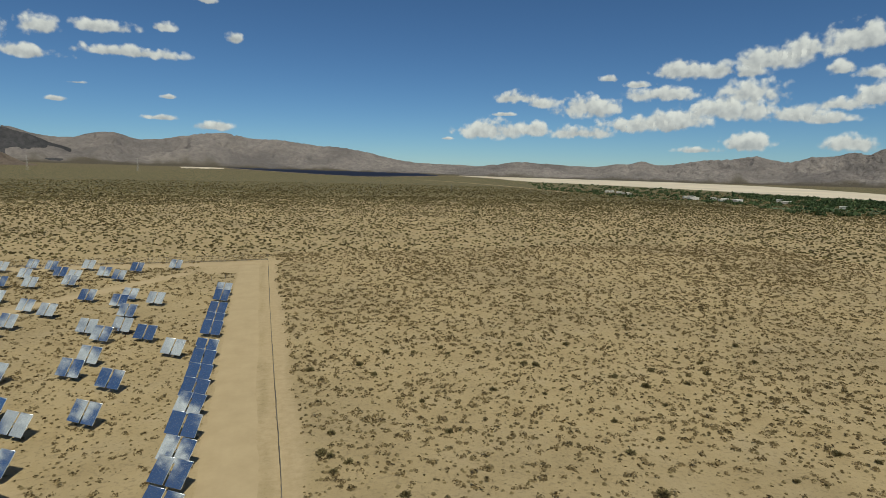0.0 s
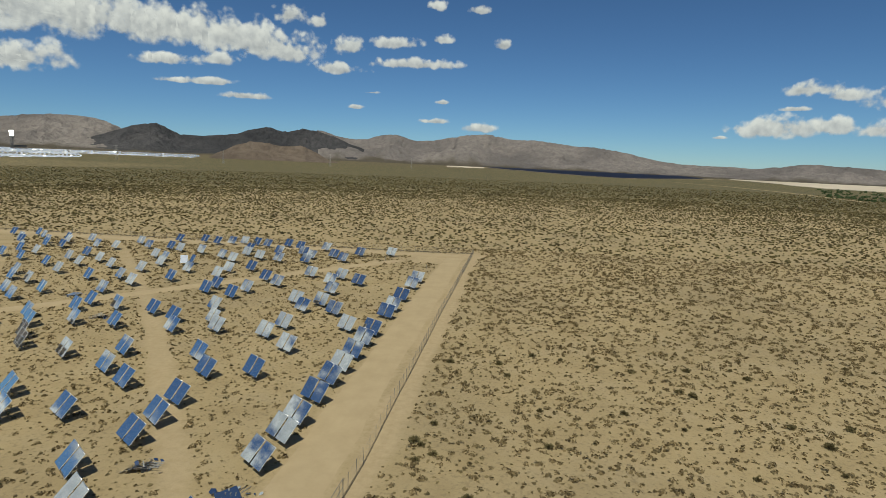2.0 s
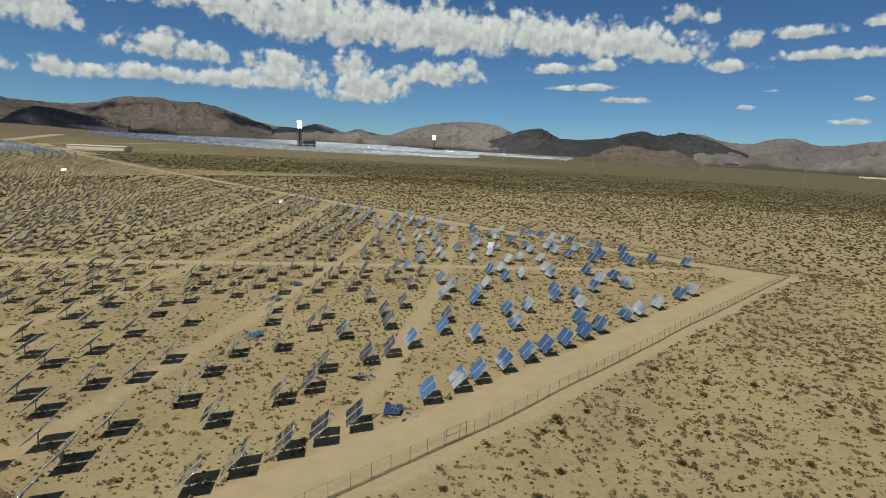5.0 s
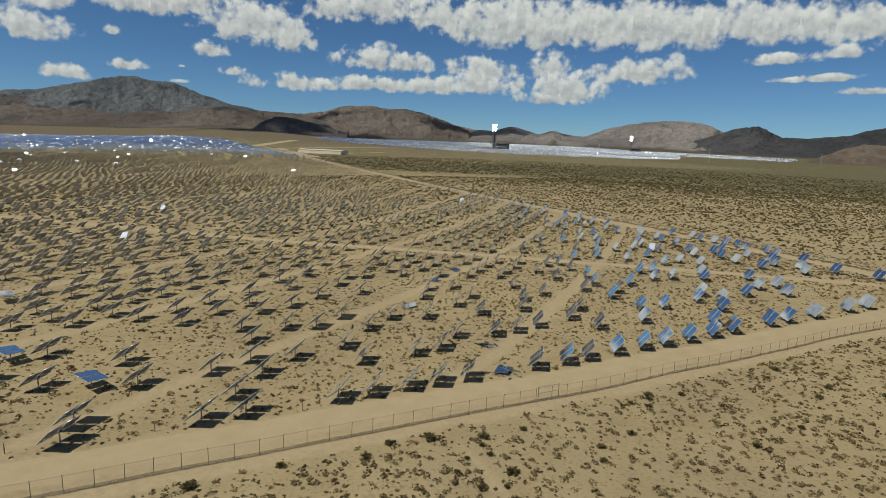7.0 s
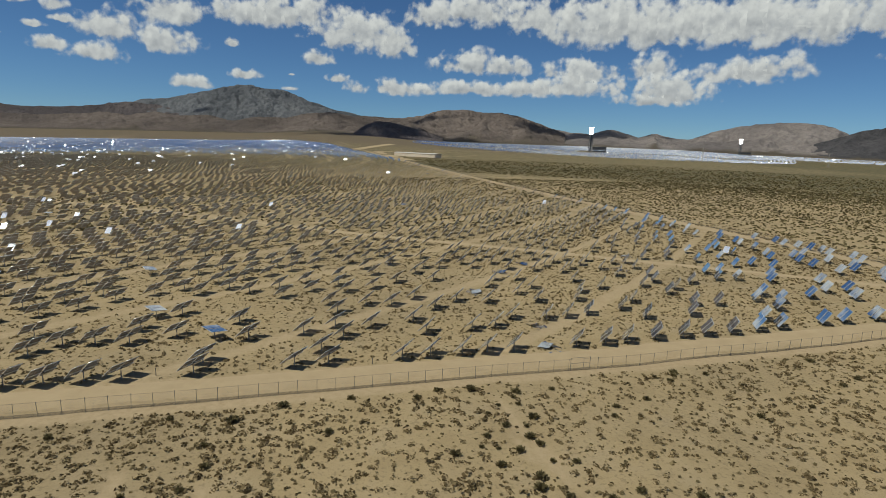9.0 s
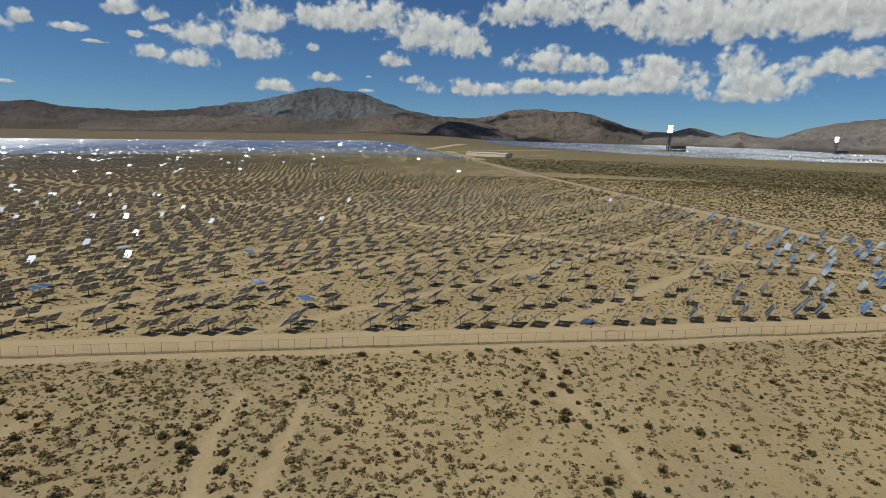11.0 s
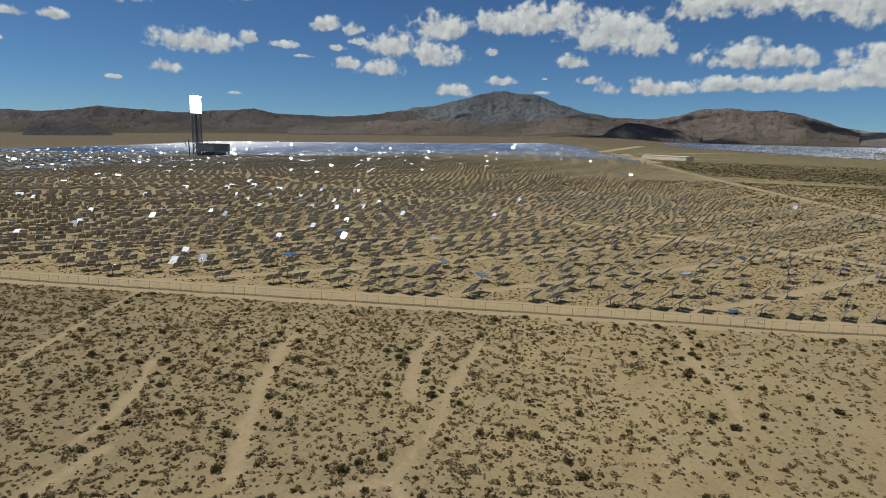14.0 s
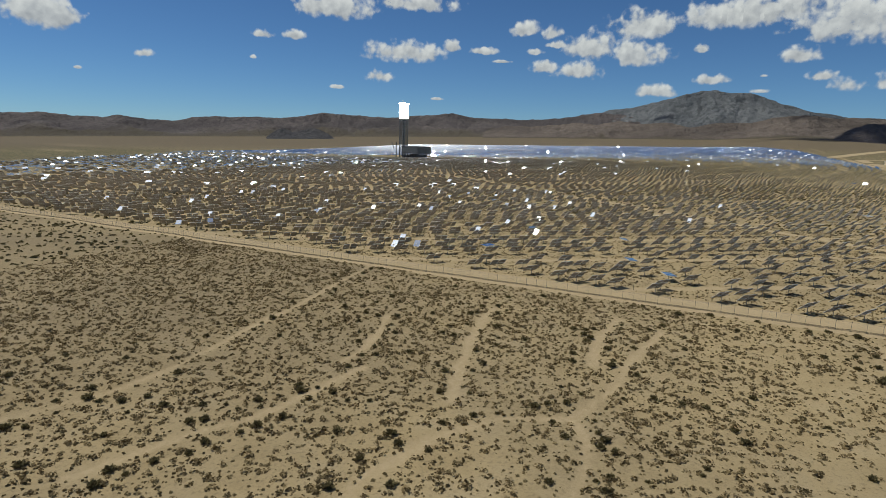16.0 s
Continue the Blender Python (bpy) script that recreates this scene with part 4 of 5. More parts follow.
def ridged(u, v, cell, seed, octaves=4):
    """Sharp-crested noise from 0 to 1."""
    total, amp, weight = 0.0, 1.0, 0.0
    for k in range(octaves):
        total = total + amp * (1 - np.abs(2 * value_noise(u, v, cell / 2 ** k, seed + k) - 1)) ** 1.4
        weight, amp = weight + amp, amp * 0.55
    return total / weight


def mountain_range(name, label, sky_pts, r_toe, r_top, mat, seed=0, carve=0.5, fan_share=0.35, knolls=0.45, steep=2.2, step=0.11):
    """A range whose crest stands at given heights over the plain, cut by spurs and gullies that run down to its fans."""
    az = np.arange(sky_pts[0][0], sky_pts[-1][0], step)
    t = np.linspace(0, 1.12, 76)
    a, t = np.meshgrid(az, t, indexing="ij")
    r = r_toe + (r_top - r_toe) * t
    x, y = CENTRE[0] + r * np.cos(np.radians(a)), CENTRE[1] + r * np.sin(np.radians(a))
    # ridges and gullies of three sizes, the widest ones bent
    wx, wy = x + 240 * (fractal(x, y, 420, 3, seed + 70) - 0.5), y + 240 * (fractal(x, y, 420, 3, seed + 80) - 0.5)
    u = a * 10 + (fractal(x, y, 520, 3, seed + 5) - 0.5) * 16 * t
    spur = smooth(0.15, 0.85, 0.86 * ridged(wx, wy, 280, seed) + 0.14 * ridged(u, r * 0.02, 9, seed + 40, 3))
    env = smooth(0.05, 0.25, t) * (1 - 0.55 * smooth(0.8, 1.0, t))
    rise = np.where(t < 1, 0.14 * t + 0.86 * t ** steep, 1 - (t - 1) * 2.5)
    shape = rise * (1 - carve * env * (1 - spur))
    shape *= 1 + 0.22 * env * (ridged(wx, wy, 95, seed + 90) - 0.5)
    lump = np.clip(fractal(x, y, 260, 4, seed + 60) - 0.42, 0, 1) * 2.2
    shape += knolls * lump * smooth(0.15, 0.4, t) * (1 - smooth(0.5, 0.85, t)) * (0.4 + 0.6 * spur)
    want = np.interp(az, *np.array(sky_pts).T) + (fractal(az * 10, az * 0, 7, 4, seed + 9) - 0.5) * 0.16
    base = ground_z(x, y)
    # raise each bearing so that its crest stands at the wanted height
    crest = CENTRE[2] + r * np.tan(np.radians(want))[:, None]
    gain = np.min(np.where(shape > 0.25, (crest - base) / np.maximum(shape, 0.25), 1e9), axis=1)
    gain = np.convolve(np.pad(gain, 3, mode="edge"), np.ones(7) / 7, "valid") * 0.6 + gain * 0.4
    z = base + shape * np.maximum(gain, 0)[:, None] - 4 * (1 - smooth(0, 0.05, t))
    n, k = a.shape
    i = np.arange(n * k).reshape(n, k)
    faces = np.stack([i[:-1, :-1], i[:-1, 1:], i[1:, 1:], i[1:, :-1]], -1).reshape(-1, 4)[:, ::-1]
    me = mesh_from(name, np.stack([x, y, z], -1).reshape(-1, 3), faces, [mat], smooth=True)
    fan = 1 - smooth(fan_share * 0.4, fan_share, t + (fractal(u, r * 0.02, 12, 3, seed + 3) - 0.5) * 0.3) if fan_share else t * 0
    me.attributes.new("fan", "FLOAT", "POINT").data.foreach_set("value", fan.astype(np.float32).ravel())
    return tagged(new(name, me), label, "mountains", kind="structure")


mountain_range("backdrop_mountains", "bare pale brown desert mountain range across the valley", EAST_SKY, 3550, 4300, ROCK, 3)
mountain_range("backdrop_mountains", "tan rocky ridge behind the far towers", NORTH_SKY, 3600, 4400, ROCK, 13)
mountain_range("backdrop_mountains", "red-brown desert ridge beside the high peak", MID_SKY, 3550, 4250, BROWN_ROCK, 33)
mountain_range("backdrop_peak", "high blue-grey limestone peak with cliff bands", PEAK_SKY, 3850, 4500, LIMESTONE, 43, carve=0.36, fan_share=0.0, steep=1.7)
mountain_range("backdrop_mountains", "long dark mauve-brown desert range", WEST_SKY, 3500, 4350, MAUVE_ROCK, 53, fan_share=0.6, steep=2.6)
mountain_range("backdrop_foothills", "low dark brown foothills under the high peak", FOOT_SKY, 3350, 3850, BROWN_ROCK, 63, knolls=0.6, fan_share=0.3)
mountain_range("backdrop_hills", "dark hills on the far plain with cloud shade in their colour", DARK_SKY, 3650, 4000, SHADED_ROCK, 73, fan_share=0.2)
mountain_range("backdrop_hill", "low reddish brown rocky hill on the plain", HILL_SKY, 3080, 3320, RED_ROCK, 17, carve=0.6, fan_share=0.0)
mountain_range("backdrop_knoll", "dark low knoll before the desert ridge", KNOLL_SKY, 3180, 3420, MAUVE_ROCK, 23, carve=0.5, fan_share=0.0)
mountain_range("backdrop_knoll", "pair of dark knolls at the foot of the range", PAIR_SKY, 3080, 3300, SHADED_ROCK, 29, carve=0.5, fan_share=0.0)


# ---- clouds ----
CLOUDS_EAST = [(59.7, 8.0, 1.8, 0.7), (52.5, 8.4, 6.1, 1.6), (47.7, 8.2, 2.6, 1.2), (46.3, 9.0, 4.6, 1.9), (43.3, 9.6, 4.3, 1.9), (40.3, 10.2, 4.4, 2.1), (40.8, 8.0, 2.3, 1.3), (39.1, 7.6, 2.2, 1.1), (68.3, 6.3, 3.8, 1.2), (66.0, 5.8, 2.7, 1.0), (61.5, 5.3, 6.3, 2.1), (54.5, 6.4, 5.8, 1.4), (56.8, 7.4, 2.5, 0.6), (47.4, 6.2, 4.8, 2.4), (49.2, 4.9, 6.8, 2.2), (53.4, 4.0, 6.7, 2.0), (57.3, 3.7, 6.1, 1.6), (62.0, 3.0, 6.4, 1.3), (66.6, 3.3, 3.8, 1.4), (71.0, 3.1, 6.1, 1.9), (44.4, 4.5, 5.4, 1.4), (40.9, 5.2, 4.2, 1.3), (38.8, 5.8, 2.5, 1.9), (47.4, 2.1, 4.0, 1.6), (39.8, 2.0, 3.4, 1.4), (69.4, 4.8, 2.0, 0.4), (74.9, 2.4, 1.2, 0.3), (51.3, 1.5, 3.8, 0.6), (42.4, 4.1, 5.2, 1.0)]
CLOUDS_NORTH = [(118.6, 9.8, 11.5, 2.9), (115.4, 9.1, 5.0, 1.8), (121.3, 8.1, 3.7, 1.1), (110.3, 8.0, 5.2, 1.1), (103.3, 8.7, 8.0, 1.0), (109.8, 9.9, 3.1, 1.6), (105.0, 10.5, 4.2, 1.1), (100.7, 11.0, 1.8, 0.9), (114.9, 12.3, 2.5, 1.7), (112.2, 12.0, 1.8, 1.2), (101.3, 13.9, 2.1, 1.1), (97.2, 13.6, 1.9, 0.7), (94.7, 10.6, 1.6, 1.0), (121.9, 6.2, 4.2, 0.6), (119.0, 5.1, 3.9, 0.6), (100.5, 5.3, 1.1, 0.4), (101.5, 3.5, 2.8, 0.5), (96.8, 2.9, 2.8, 0.9), (125.4, 7.7, 4.4, 0.9), (123.1, 10.3, 9.0, 2.9), (108.9, 4.6, 1.6, 0.4), (107.3, 6.0, 1.6, 0.3)]
CLOUDS_NORTH_WEST = [(183.8, 8.2, 1.2, 0.7), (181.9, 10.8, 7.3, 2.3), (178.1, 10.9, 9.1, 2.8), (172.6, 9.6, 8.6, 3.4), (169.5, 8.9, 5.7, 2.5), (176.2, 7.4, 3.0, 1.2), (174.2, 5.7, 2.3, 1.0), (165.8, 11.5, 4.7, 2.4), (161.0, 12.0, 8.4, 2.9), (161.9, 7.4, 5.9, 2.3), (158.1, 7.2, 3.6, 1.8), (168.4, 5.0, 8.6, 1.5), (161.8, 5.2, 8.7, 1.3), (155.8, 5.3, 7.6, 1.6), (151.1, 6.9, 6.8, 2.2), (151.5, 5.6, 9.6, 2.3), (144.8, 7.0, 4.0, 2.5), (142.7, 5.2, 6.9, 3.0), (144.6, 4.4, 6.1, 1.3), (137.5, 6.6, 6.0, 2.1), (135.7, 6.9, 6.3, 2.4), (155.6, 11.4, 7.3, 2.9), (150.3, 10.9, 11.2, 4.4), (144.6, 10.4, 10.8, 3.8), (139.3, 10.7, 10.1, 4.2), (134.7, 10.1, 9.5, 3.6), (130.6, 10.5, 8.8, 3.9), (126.3, 10.2, 5.8, 3.3), (124.9, 7.9, 4.3, 0.8), (124.9, 6.1, 3.2, 0.5), (178.7, 5.9, 0.8, 0.3)]
CLOUDS_WEST = [(199.9, 10.1, 2.5, 1.4), (197.2, 9.8, 1.7, 1.2), (198.7, 8.2, 1.4, 0.6), (197.0, 8.8, 1.9, 0.7), (197.7, 6.8, 2.4, 1.3), (194.7, 6.4, 4.4, 1.7), (193.6, 8.5, 4.4, 2.4), (188.9, 10.3, 5.6, 2.4), (189.1, 7.8, 4.6, 2.5), (183.8, 8.4, 1.2, 0.7), (187.7, 4.6, 3.5, 1.3), (182.7, 5.6, 2.4, 0.9), (178.9, 4.6, 1.4, 0.4)]
CLOUDS_SOUTH_WEST = [(241.8, 8.7, 6.6, 2.5), (234.6, 6.4, 1.5, 0.8), (224.7, 8.8, 2.0, 0.8), (221.6, 8.9, 1.8, 0.8), (218.2, 11.4, 7.2, 2.1), (210.4, 12.2, 7.4, 1.5), (239.5, 4.9, 0.6, 0.3), (217.7, 4.5, 1.3, 0.4), (211.5, 7.8, 6.5, 1.9), (213.8, 5.6, 2.3, 1.2), (225.4, 6.8, 0.7, 0.4), (208.1, 3.7, 1.2, 0.3), (203.7, 8.2, 2.2, 0.7), (206.8, 8.5, 1.6, 1.1), (201.8, 7.3, 1.6, 0.3)]
# unseen clouds above the view, added for the mirrors to reflect
CLOUDS_HIGH = [(166, 17.5, 9, 3), (172, 20, 8, 4), (160, 27, 14, 5), (193, 36, 10, 4), (202, 44, 14, 6), (130, 16.5, 12, 3), (147, 15.5, 14, 3.5), (163, 16, 7, 2.5), (152, 21, 9, 3), (136, 23, 10, 4), (112, 24, 9, 4), (146, 32, 12, 4), (168, 34, 12, 4), (208, 26, 10, 4), (176, 42, 14, 5), (158, 46, 14, 5), (175, 25, 12, 5), (170, 31, 10, 4), (182, 20, 10, 4), (180, 30, 8, 4), (177, 37, 10, 4)]


def cloud(az, el, w, h):
    w, h, n = w * 1.5, h * 1.75, 10
    el += 0.14 * h
    me_v, me_f, uv = [], [], []
    for j in range(n + 1):
        for i in range(n + 1):
            a, e = radians(az - (i / n - 0.5) * w / math.cos(radians(el))), radians(el + (j / n - 0.5) * h)
            me_v.append((4900 * math.cos(e) * math.cos(a), 4900 * math.cos(e) * math.sin(a), 4900 * math.sin(e)))
    o = Vector(me_v[len(me_v) // 2])
    for j in range(n):
        for i in range(n):
            k = j * (n + 1) + i
            me_f.append((k, k + 1, k + n + 2, k + n + 1))
            uv += [(i / n, j / n), ((i + 1) / n, j / n), ((i + 1) / n, (j + 1) / n), (i / n, (j + 1) / n)]
    me = mesh_from("cloud", [tuple(Vector(v) - o) for v in me_v], me_f, [VAPOUR], smooth=True)
    layer = me.uv_layers.new(name="UVMap")
    layer.data.foreach_set("uv", np.array(uv, dtype=np.float32).ravel())
    ob = tagged(new("backdrop_cloud", me), "white fair-weather cumulus cloud with a grey base", "cloud", "clouds in the sky", "structure")
    ob.location = o + Vector((CENTRE[0], CENTRE[1], CENTRE[2]))


for c in CLOUDS_EAST + CLOUDS_NORTH + CLOUDS_NORTH_WEST + CLOUDS_WEST + CLOUDS_SOUTH_WEST + CLOUDS_HIGH:
    cloud(*c)


# ---- far plain: lake bed, solar modules, oasis, shed, pylons ----
def on_bearing(az, r):
    return CENTRE[0] + r * math.cos(radians(az)), CENTRE[1] + r * math.sin(radians(az))


def sheet(name, near_edge, far_edge, mat, label, category, lift, cuts=24):
    v, f = [], []
    az0, az1 = near_edge[0][0], near_edge[-1][0]
    for i in range(cuts + 1):
        az = az0 + (az1 - az0) * i / cuts
        r0 = np.interp(az, *np.array(near_edge).T) if az0 < az1 else 0
        r1 = np.interp(az, *np.array(far_edge).T)
        for j in range(7):
            r = r0 + (r1 - r0) * j / 6 + (random.uniform(-0.02, 0.02) * r0 if j in (0, 6) else 0)
            x, y = on_bearing(az, r)
            v.append((x, y, float(ground_z(x, y)) + lift - (1.0 if j in (0, 6) else 0)))
    for i in range(cuts):
        for j in range(6):
            k = i * 7 + j
            f.append((k, k + 1, k + 8, k + 7))
    return tagged(new(name, mesh_from(name, v, f, [mat], smooth=True)), label, category, kind="structure")


sheet("dry_lake", [(30, 1100), (36, 1170), (47, 1395), (56.5, 1755), (67, 2180), (71.5, 3050), (74, 3500)], [(30, 1500), (36, 1700), (47, 3070), (56, 3850), (67, 3850), (74, 3700)], PALE, "pale dry lake bed across the valley", "dry lake", 0.6)
sheet("pavement_pan", [(96.5, 3330), (100.2, 3300)], [(96.5, 3850), (100.2, 3560)], PALE, "pale cleared ground beside the solar modules", "cleared ground", 0.8)


def module_rows():
    v, f = [], []
    for row in range(64):
        y = 2560 + row * 20
        x0, x1 = (330 - (y - 2529) * 0.63) if y < 3574 else -420, min(377 + (y - 2529) * 0.8, 846)
        for k in range(12):
            a, b = x0 + (x1 - x0) * k / 12, x0 + (x1 - x0) * (k + 0.97) / 12
            o, z = len(v), float(ground_z((a + b) / 2, y)) + 0.8
            v += [(a, y, z), (b, y, z), (b, y + 12, z + 3), (a, y + 12, z + 3)]
            f.append((o, o + 1, o + 2, o + 3))
    tagged(new("solar_module_rows", mesh_from("solar_module_rows", v, f, [PANEL])), "dark blue solar module rows across the far plain", "solar modules", kind="stuff")


module_rows()
strip("road", [(-440, 3640), (-340, 3560), (345, 2505), (380, 2495), (880, 3080), (1300, 3150)], 22, "pale dirt road before the solar modules", 1.2, 30, 4)


def clump_template(count, seed, leaf=0.5, flat=0.6, reach=(0.35, 1.0)):
    """Many small leaf-clump facets filling an uneven crown of unit size."""
    r = np.random.default_rng(seed)
    d = r.normal(size=(count, 3))
    d[:, 2] = np.abs(d[:, 2]) * flat + 0.05
    d /= np.linalg.norm(d, axis=1)[:, None]
    c = d * r.uniform(*reach, (count, 1)) * np.array([1, 1, 0.9])
    a = np.cross(d, r.normal(size=(count, 3)))
    a /= np.linalg.norm(a, axis=1)[:, None]
    b = np.cross(d, a) * 0.8 + d * r.uniform(-0.6, 0.6, (count, 1))
    s = r.uniform(0.5, 1.0, (count, 1)) * leaf
    return np.stack([c - a * s, c - b * s, c + a * s, c + b * s], 1)


def twig_template(count, seed, spread=0.95):
    """Kite-shaped sprays rising from one root, for a desert shrub of unit radius."""
    r = np.random.default_rng(seed)
    az = r.uniform(0, 2 * math.pi, count)
    lean = r.uniform(0.15, 1.35, count) * spread
    ln = r.uniform(0.65, 1.05, count)
    d = np.column_stack([np.cos(az) * np.sin(lean), np.sin(az) * np.sin(lean), np.cos(lean) * 0.85 + 0.12])
    side = np.cross(d, r.normal(size=(count, 3)))
    side /= np.linalg.norm(side, axis=1)[:, None]
    w = r.uniform(0.10, 0.26, (count, 1))
    root, mid, tip = d * 0.08, d * (ln * 0.62)[:, None], d * ln[:, None]
    return np.stack([root, mid - side * w, tip, mid + side * w], 1)


def scatter(name, p, size, height, templates, mats, label, category, seed):
    r = np.random.default_rng(seed)
    pick = r.integers(0, len(templates), len(p))
    z = ground_z(p[:, 0], p[:, 1]) - 0.04
    vs = []
    for k, tpl in enumerate(templates):
        m = pick == k
        if not m.any():
            continue
        a = r.uniform(0, 2 * math.pi, m.sum())
        c, s = np.cos(a)[:, None, None], np.sin(a)[:, None, None]
        t = tpl[None]
        x, y, h = t[..., 0] * c - t[..., 1] * s, t[..., 0] * s + t[..., 1] * c, t[..., 2] + 0 * c
        sz, hz = size[m][:, None, None], height[m][:, None, None]
        vs.append(np.stack([x * sz + p[m, 0][:, None, None], y * sz + p[m, 1][:, None, None], h * hz + z[m][:, None, None]], -1).reshape(-1, 3))
    v = np.concatenate(vs)
    f = np.arange(len(v)).reshape(-1, 4)
    return tagged(new(name, mesh_from(name, v, f, mats)), label, category, kind="stuff")


def oasis():
    r = np.random.default_rng(5)
    az, u = r.uniform(33, 68, 2600), r.random(2600)
    near = np.interp(az, [33, 36, 46.6, 51.4, 56, 61.8, 68], [680, 677, 673, 850, 920, 1012, 1300])
    far = np.interp(az, [33, 36, 47, 56.5, 67], [1120, 1170, 1395, 1755, 2180])
    rr = near + (far - near) * u
    wood = np.where(az < 49, 0.25 + 0.75 * smooth(0.25, 0.5, u), 0.25)
    keep = r.random(2600) < wood
    x, y = CENTRE[0] + rr * np.cos(np.radians(az)), CENTRE[1] + rr * np.sin(np.radians(az))
    p = np.column_stack([x, y])[keep]
    size = r.uniform(3.0, 6.5, len(p))
    scatter("far_trees", p, size, size * r.uniform(0.9, 1.4, len(p)), [clump_template(16, k, 0.45) for k in range(4)], [TREE], "dark green trees of a far desert oasis", "trees", 6)
    sheet("lawn", [(37, 740), (42, 745), (48.5, 760)], [(37, 850), (42, 890), (48.5, 810)], LAWN, "green watered grass among the far trees", "lawn", 0.5, 14)
    for k in range(16):
        az, rr = r.uniform(38, 63), 0
        rr = np.interp(az, [33, 42, 51, 61.4, 68], [810, 830, 950, 1120, 1400]) * r.uniform(0.98, 1.15)
        x, y = on_bearing(az, rr)
        h = tagged(new("house"), "small pale flat-roofed house among far trees", "house", "houses of the oasis")
        w, d = r.uniform(9, 18), r.uniform(7, 11)
        bm = bmesh.new()
        add_box(bm, (0, 0, 1.7), (w, d, 3.4))
        part("wall", bm_mesh("wall", bm, HOUSE_WALL), h)
        bm = bmesh.new()
        add_box(bm, (0, 0, 3.6), (w + 0.8, d + 0.8, 0.4))
        part("roof", bm_mesh("roof", bm, SHED_ROOF), h)
        h.matrix_world = pose(x, y, float(ground_z(x, y)), 0, 0, r.uniform(0, 90))


oasis()


def long_shed():
    s = tagged(new("long_shed"), "long low tan metal maintenance building", "building")
    bm = bmesh.new()
    add_box(bm, (0, 0, 3.4), (24, 104, 6.8))
    part("wall", bm_mesh("wall", bm, SHED_WALL), s)
    bm = bmesh.new()
    add_box(bm, (-6.2, 0, 7.5), (13.2, 106, 0.4), Matrix.Rotation(radians(-6), 3, "Y"))
    add_box(bm, (6.2, 0, 7.5), (13.2, 106, 0.4), Matrix.Rotation(radians(6), 3, "Y"))
    part("roof", bm_mesh("roof", bm, SHED_ROOF), s, "pale pitched metal roof")
    s.matrix_world = pose(-1216, 310, float(ground_z(-1216, 310)), 0, 0, -52) @ Matrix.Diagonal((1.0, 1.16, 1.16, 1))


long_shed()
for k, (x0, y0, x1, y1, w) in enumerate(((-1150, 262, -1400, 520, 10), (-1420, 240, -2000, 900, 14), (-1500, 200, -2100, 420, 30), (-1000, 250, -1420, 250, 24))):
    strip("road", [(x0, y0), (x1, y1)], w, "pale bare dirt road beyond the mirror field", 0.5, 14, 10 + k)


def line_pylon(x, y, turn, h=34.0):
    t = tagged(new("transmission_pylon"), "grey steel lattice power line pylon", "power pylon", "power line pylons")
    for sx, sy in ((-1, -1), (1, -1), (1, 1), (-1, 1)):
        bm = bmesh.new()
        add_bar(bm, (sx * 3.2, sy * 3.2, 0), (sx * 0.7, sy * 0.7, h), 0.22, 0.16, 4)
        part("leg", bm_mesh("leg", bm, STEEL), t)
    bm = bmesh.new()
    for k in range(7):
        a, b = 3.2 - 2.5 * k / 7, 3.2 - 2.5 * (k + 1) / 7
        za, zb = h * k / 7, h * (k + 1) / 7
        for s in (-1, 1):
            add_bar(bm, (-a, s * a, za), (b, s * b, zb), 0.1, sides=4)
            add_bar(bm, (a, s * a, za), (-b, s * b, zb), 0.1, sides=4)
    part("bracing", bm_mesh("bracing", bm, STEEL), t)
    for hh in (0.72, 0.86, 0.99):
        bm = bmesh.new()
        add_bar(bm, (-6.5, 0, h * hh), (6.5, 0, h * hh), 0.22, sides=4)
        part("cross_arm", bm_mesh("cross_arm", bm, STEEL), t)
    t.matrix_world = pose(x, y, float(ground_z(x, y)), 0, 0, turn)


for x, y in ((-1830, 1120), (-1627, 1442), (-1410, 1763), (-1130, 1960), (-812, 2209), (-540, 2480)):
    line_pylon(x, y, 43, 50.0)


def utility_pole(x, y, h=13.0):
    t = tagged(new("utility_pole"), "weathered wooden utility pole with cross arms", "utility pole", "poles across the plain")
    bm = bmesh.new()
    add_bar(bm, (0, 0, -0.3), (0, 0, h), 0.3, 0.22, 8)
    part("pole", bm_mesh("pole", bm, POST), t)
    for hh in (h - 0.6, h - 2.2):
        bm = bmesh.new()
        add_box(bm, (0, 0, hh), (3.2, 0.25, 0.3))
        part("cross_arm", bm_mesh("cross_arm", bm, POST), t)
    t.matrix_world = pose(x, y, float(ground_z(x, y)), 0, 0, 40)


for x, y in ((-100, 1330), (48, 1203), (193, 1150), (310, 1040), (447, 985)):
    utility_pole(x, y)
strip("road", [(486, 2098), (558, 1796), (581, 1483), (573, 1286), (555, 1040)], 12, "pale dry stream bed winding over the plain", 0.4, 12, 31)


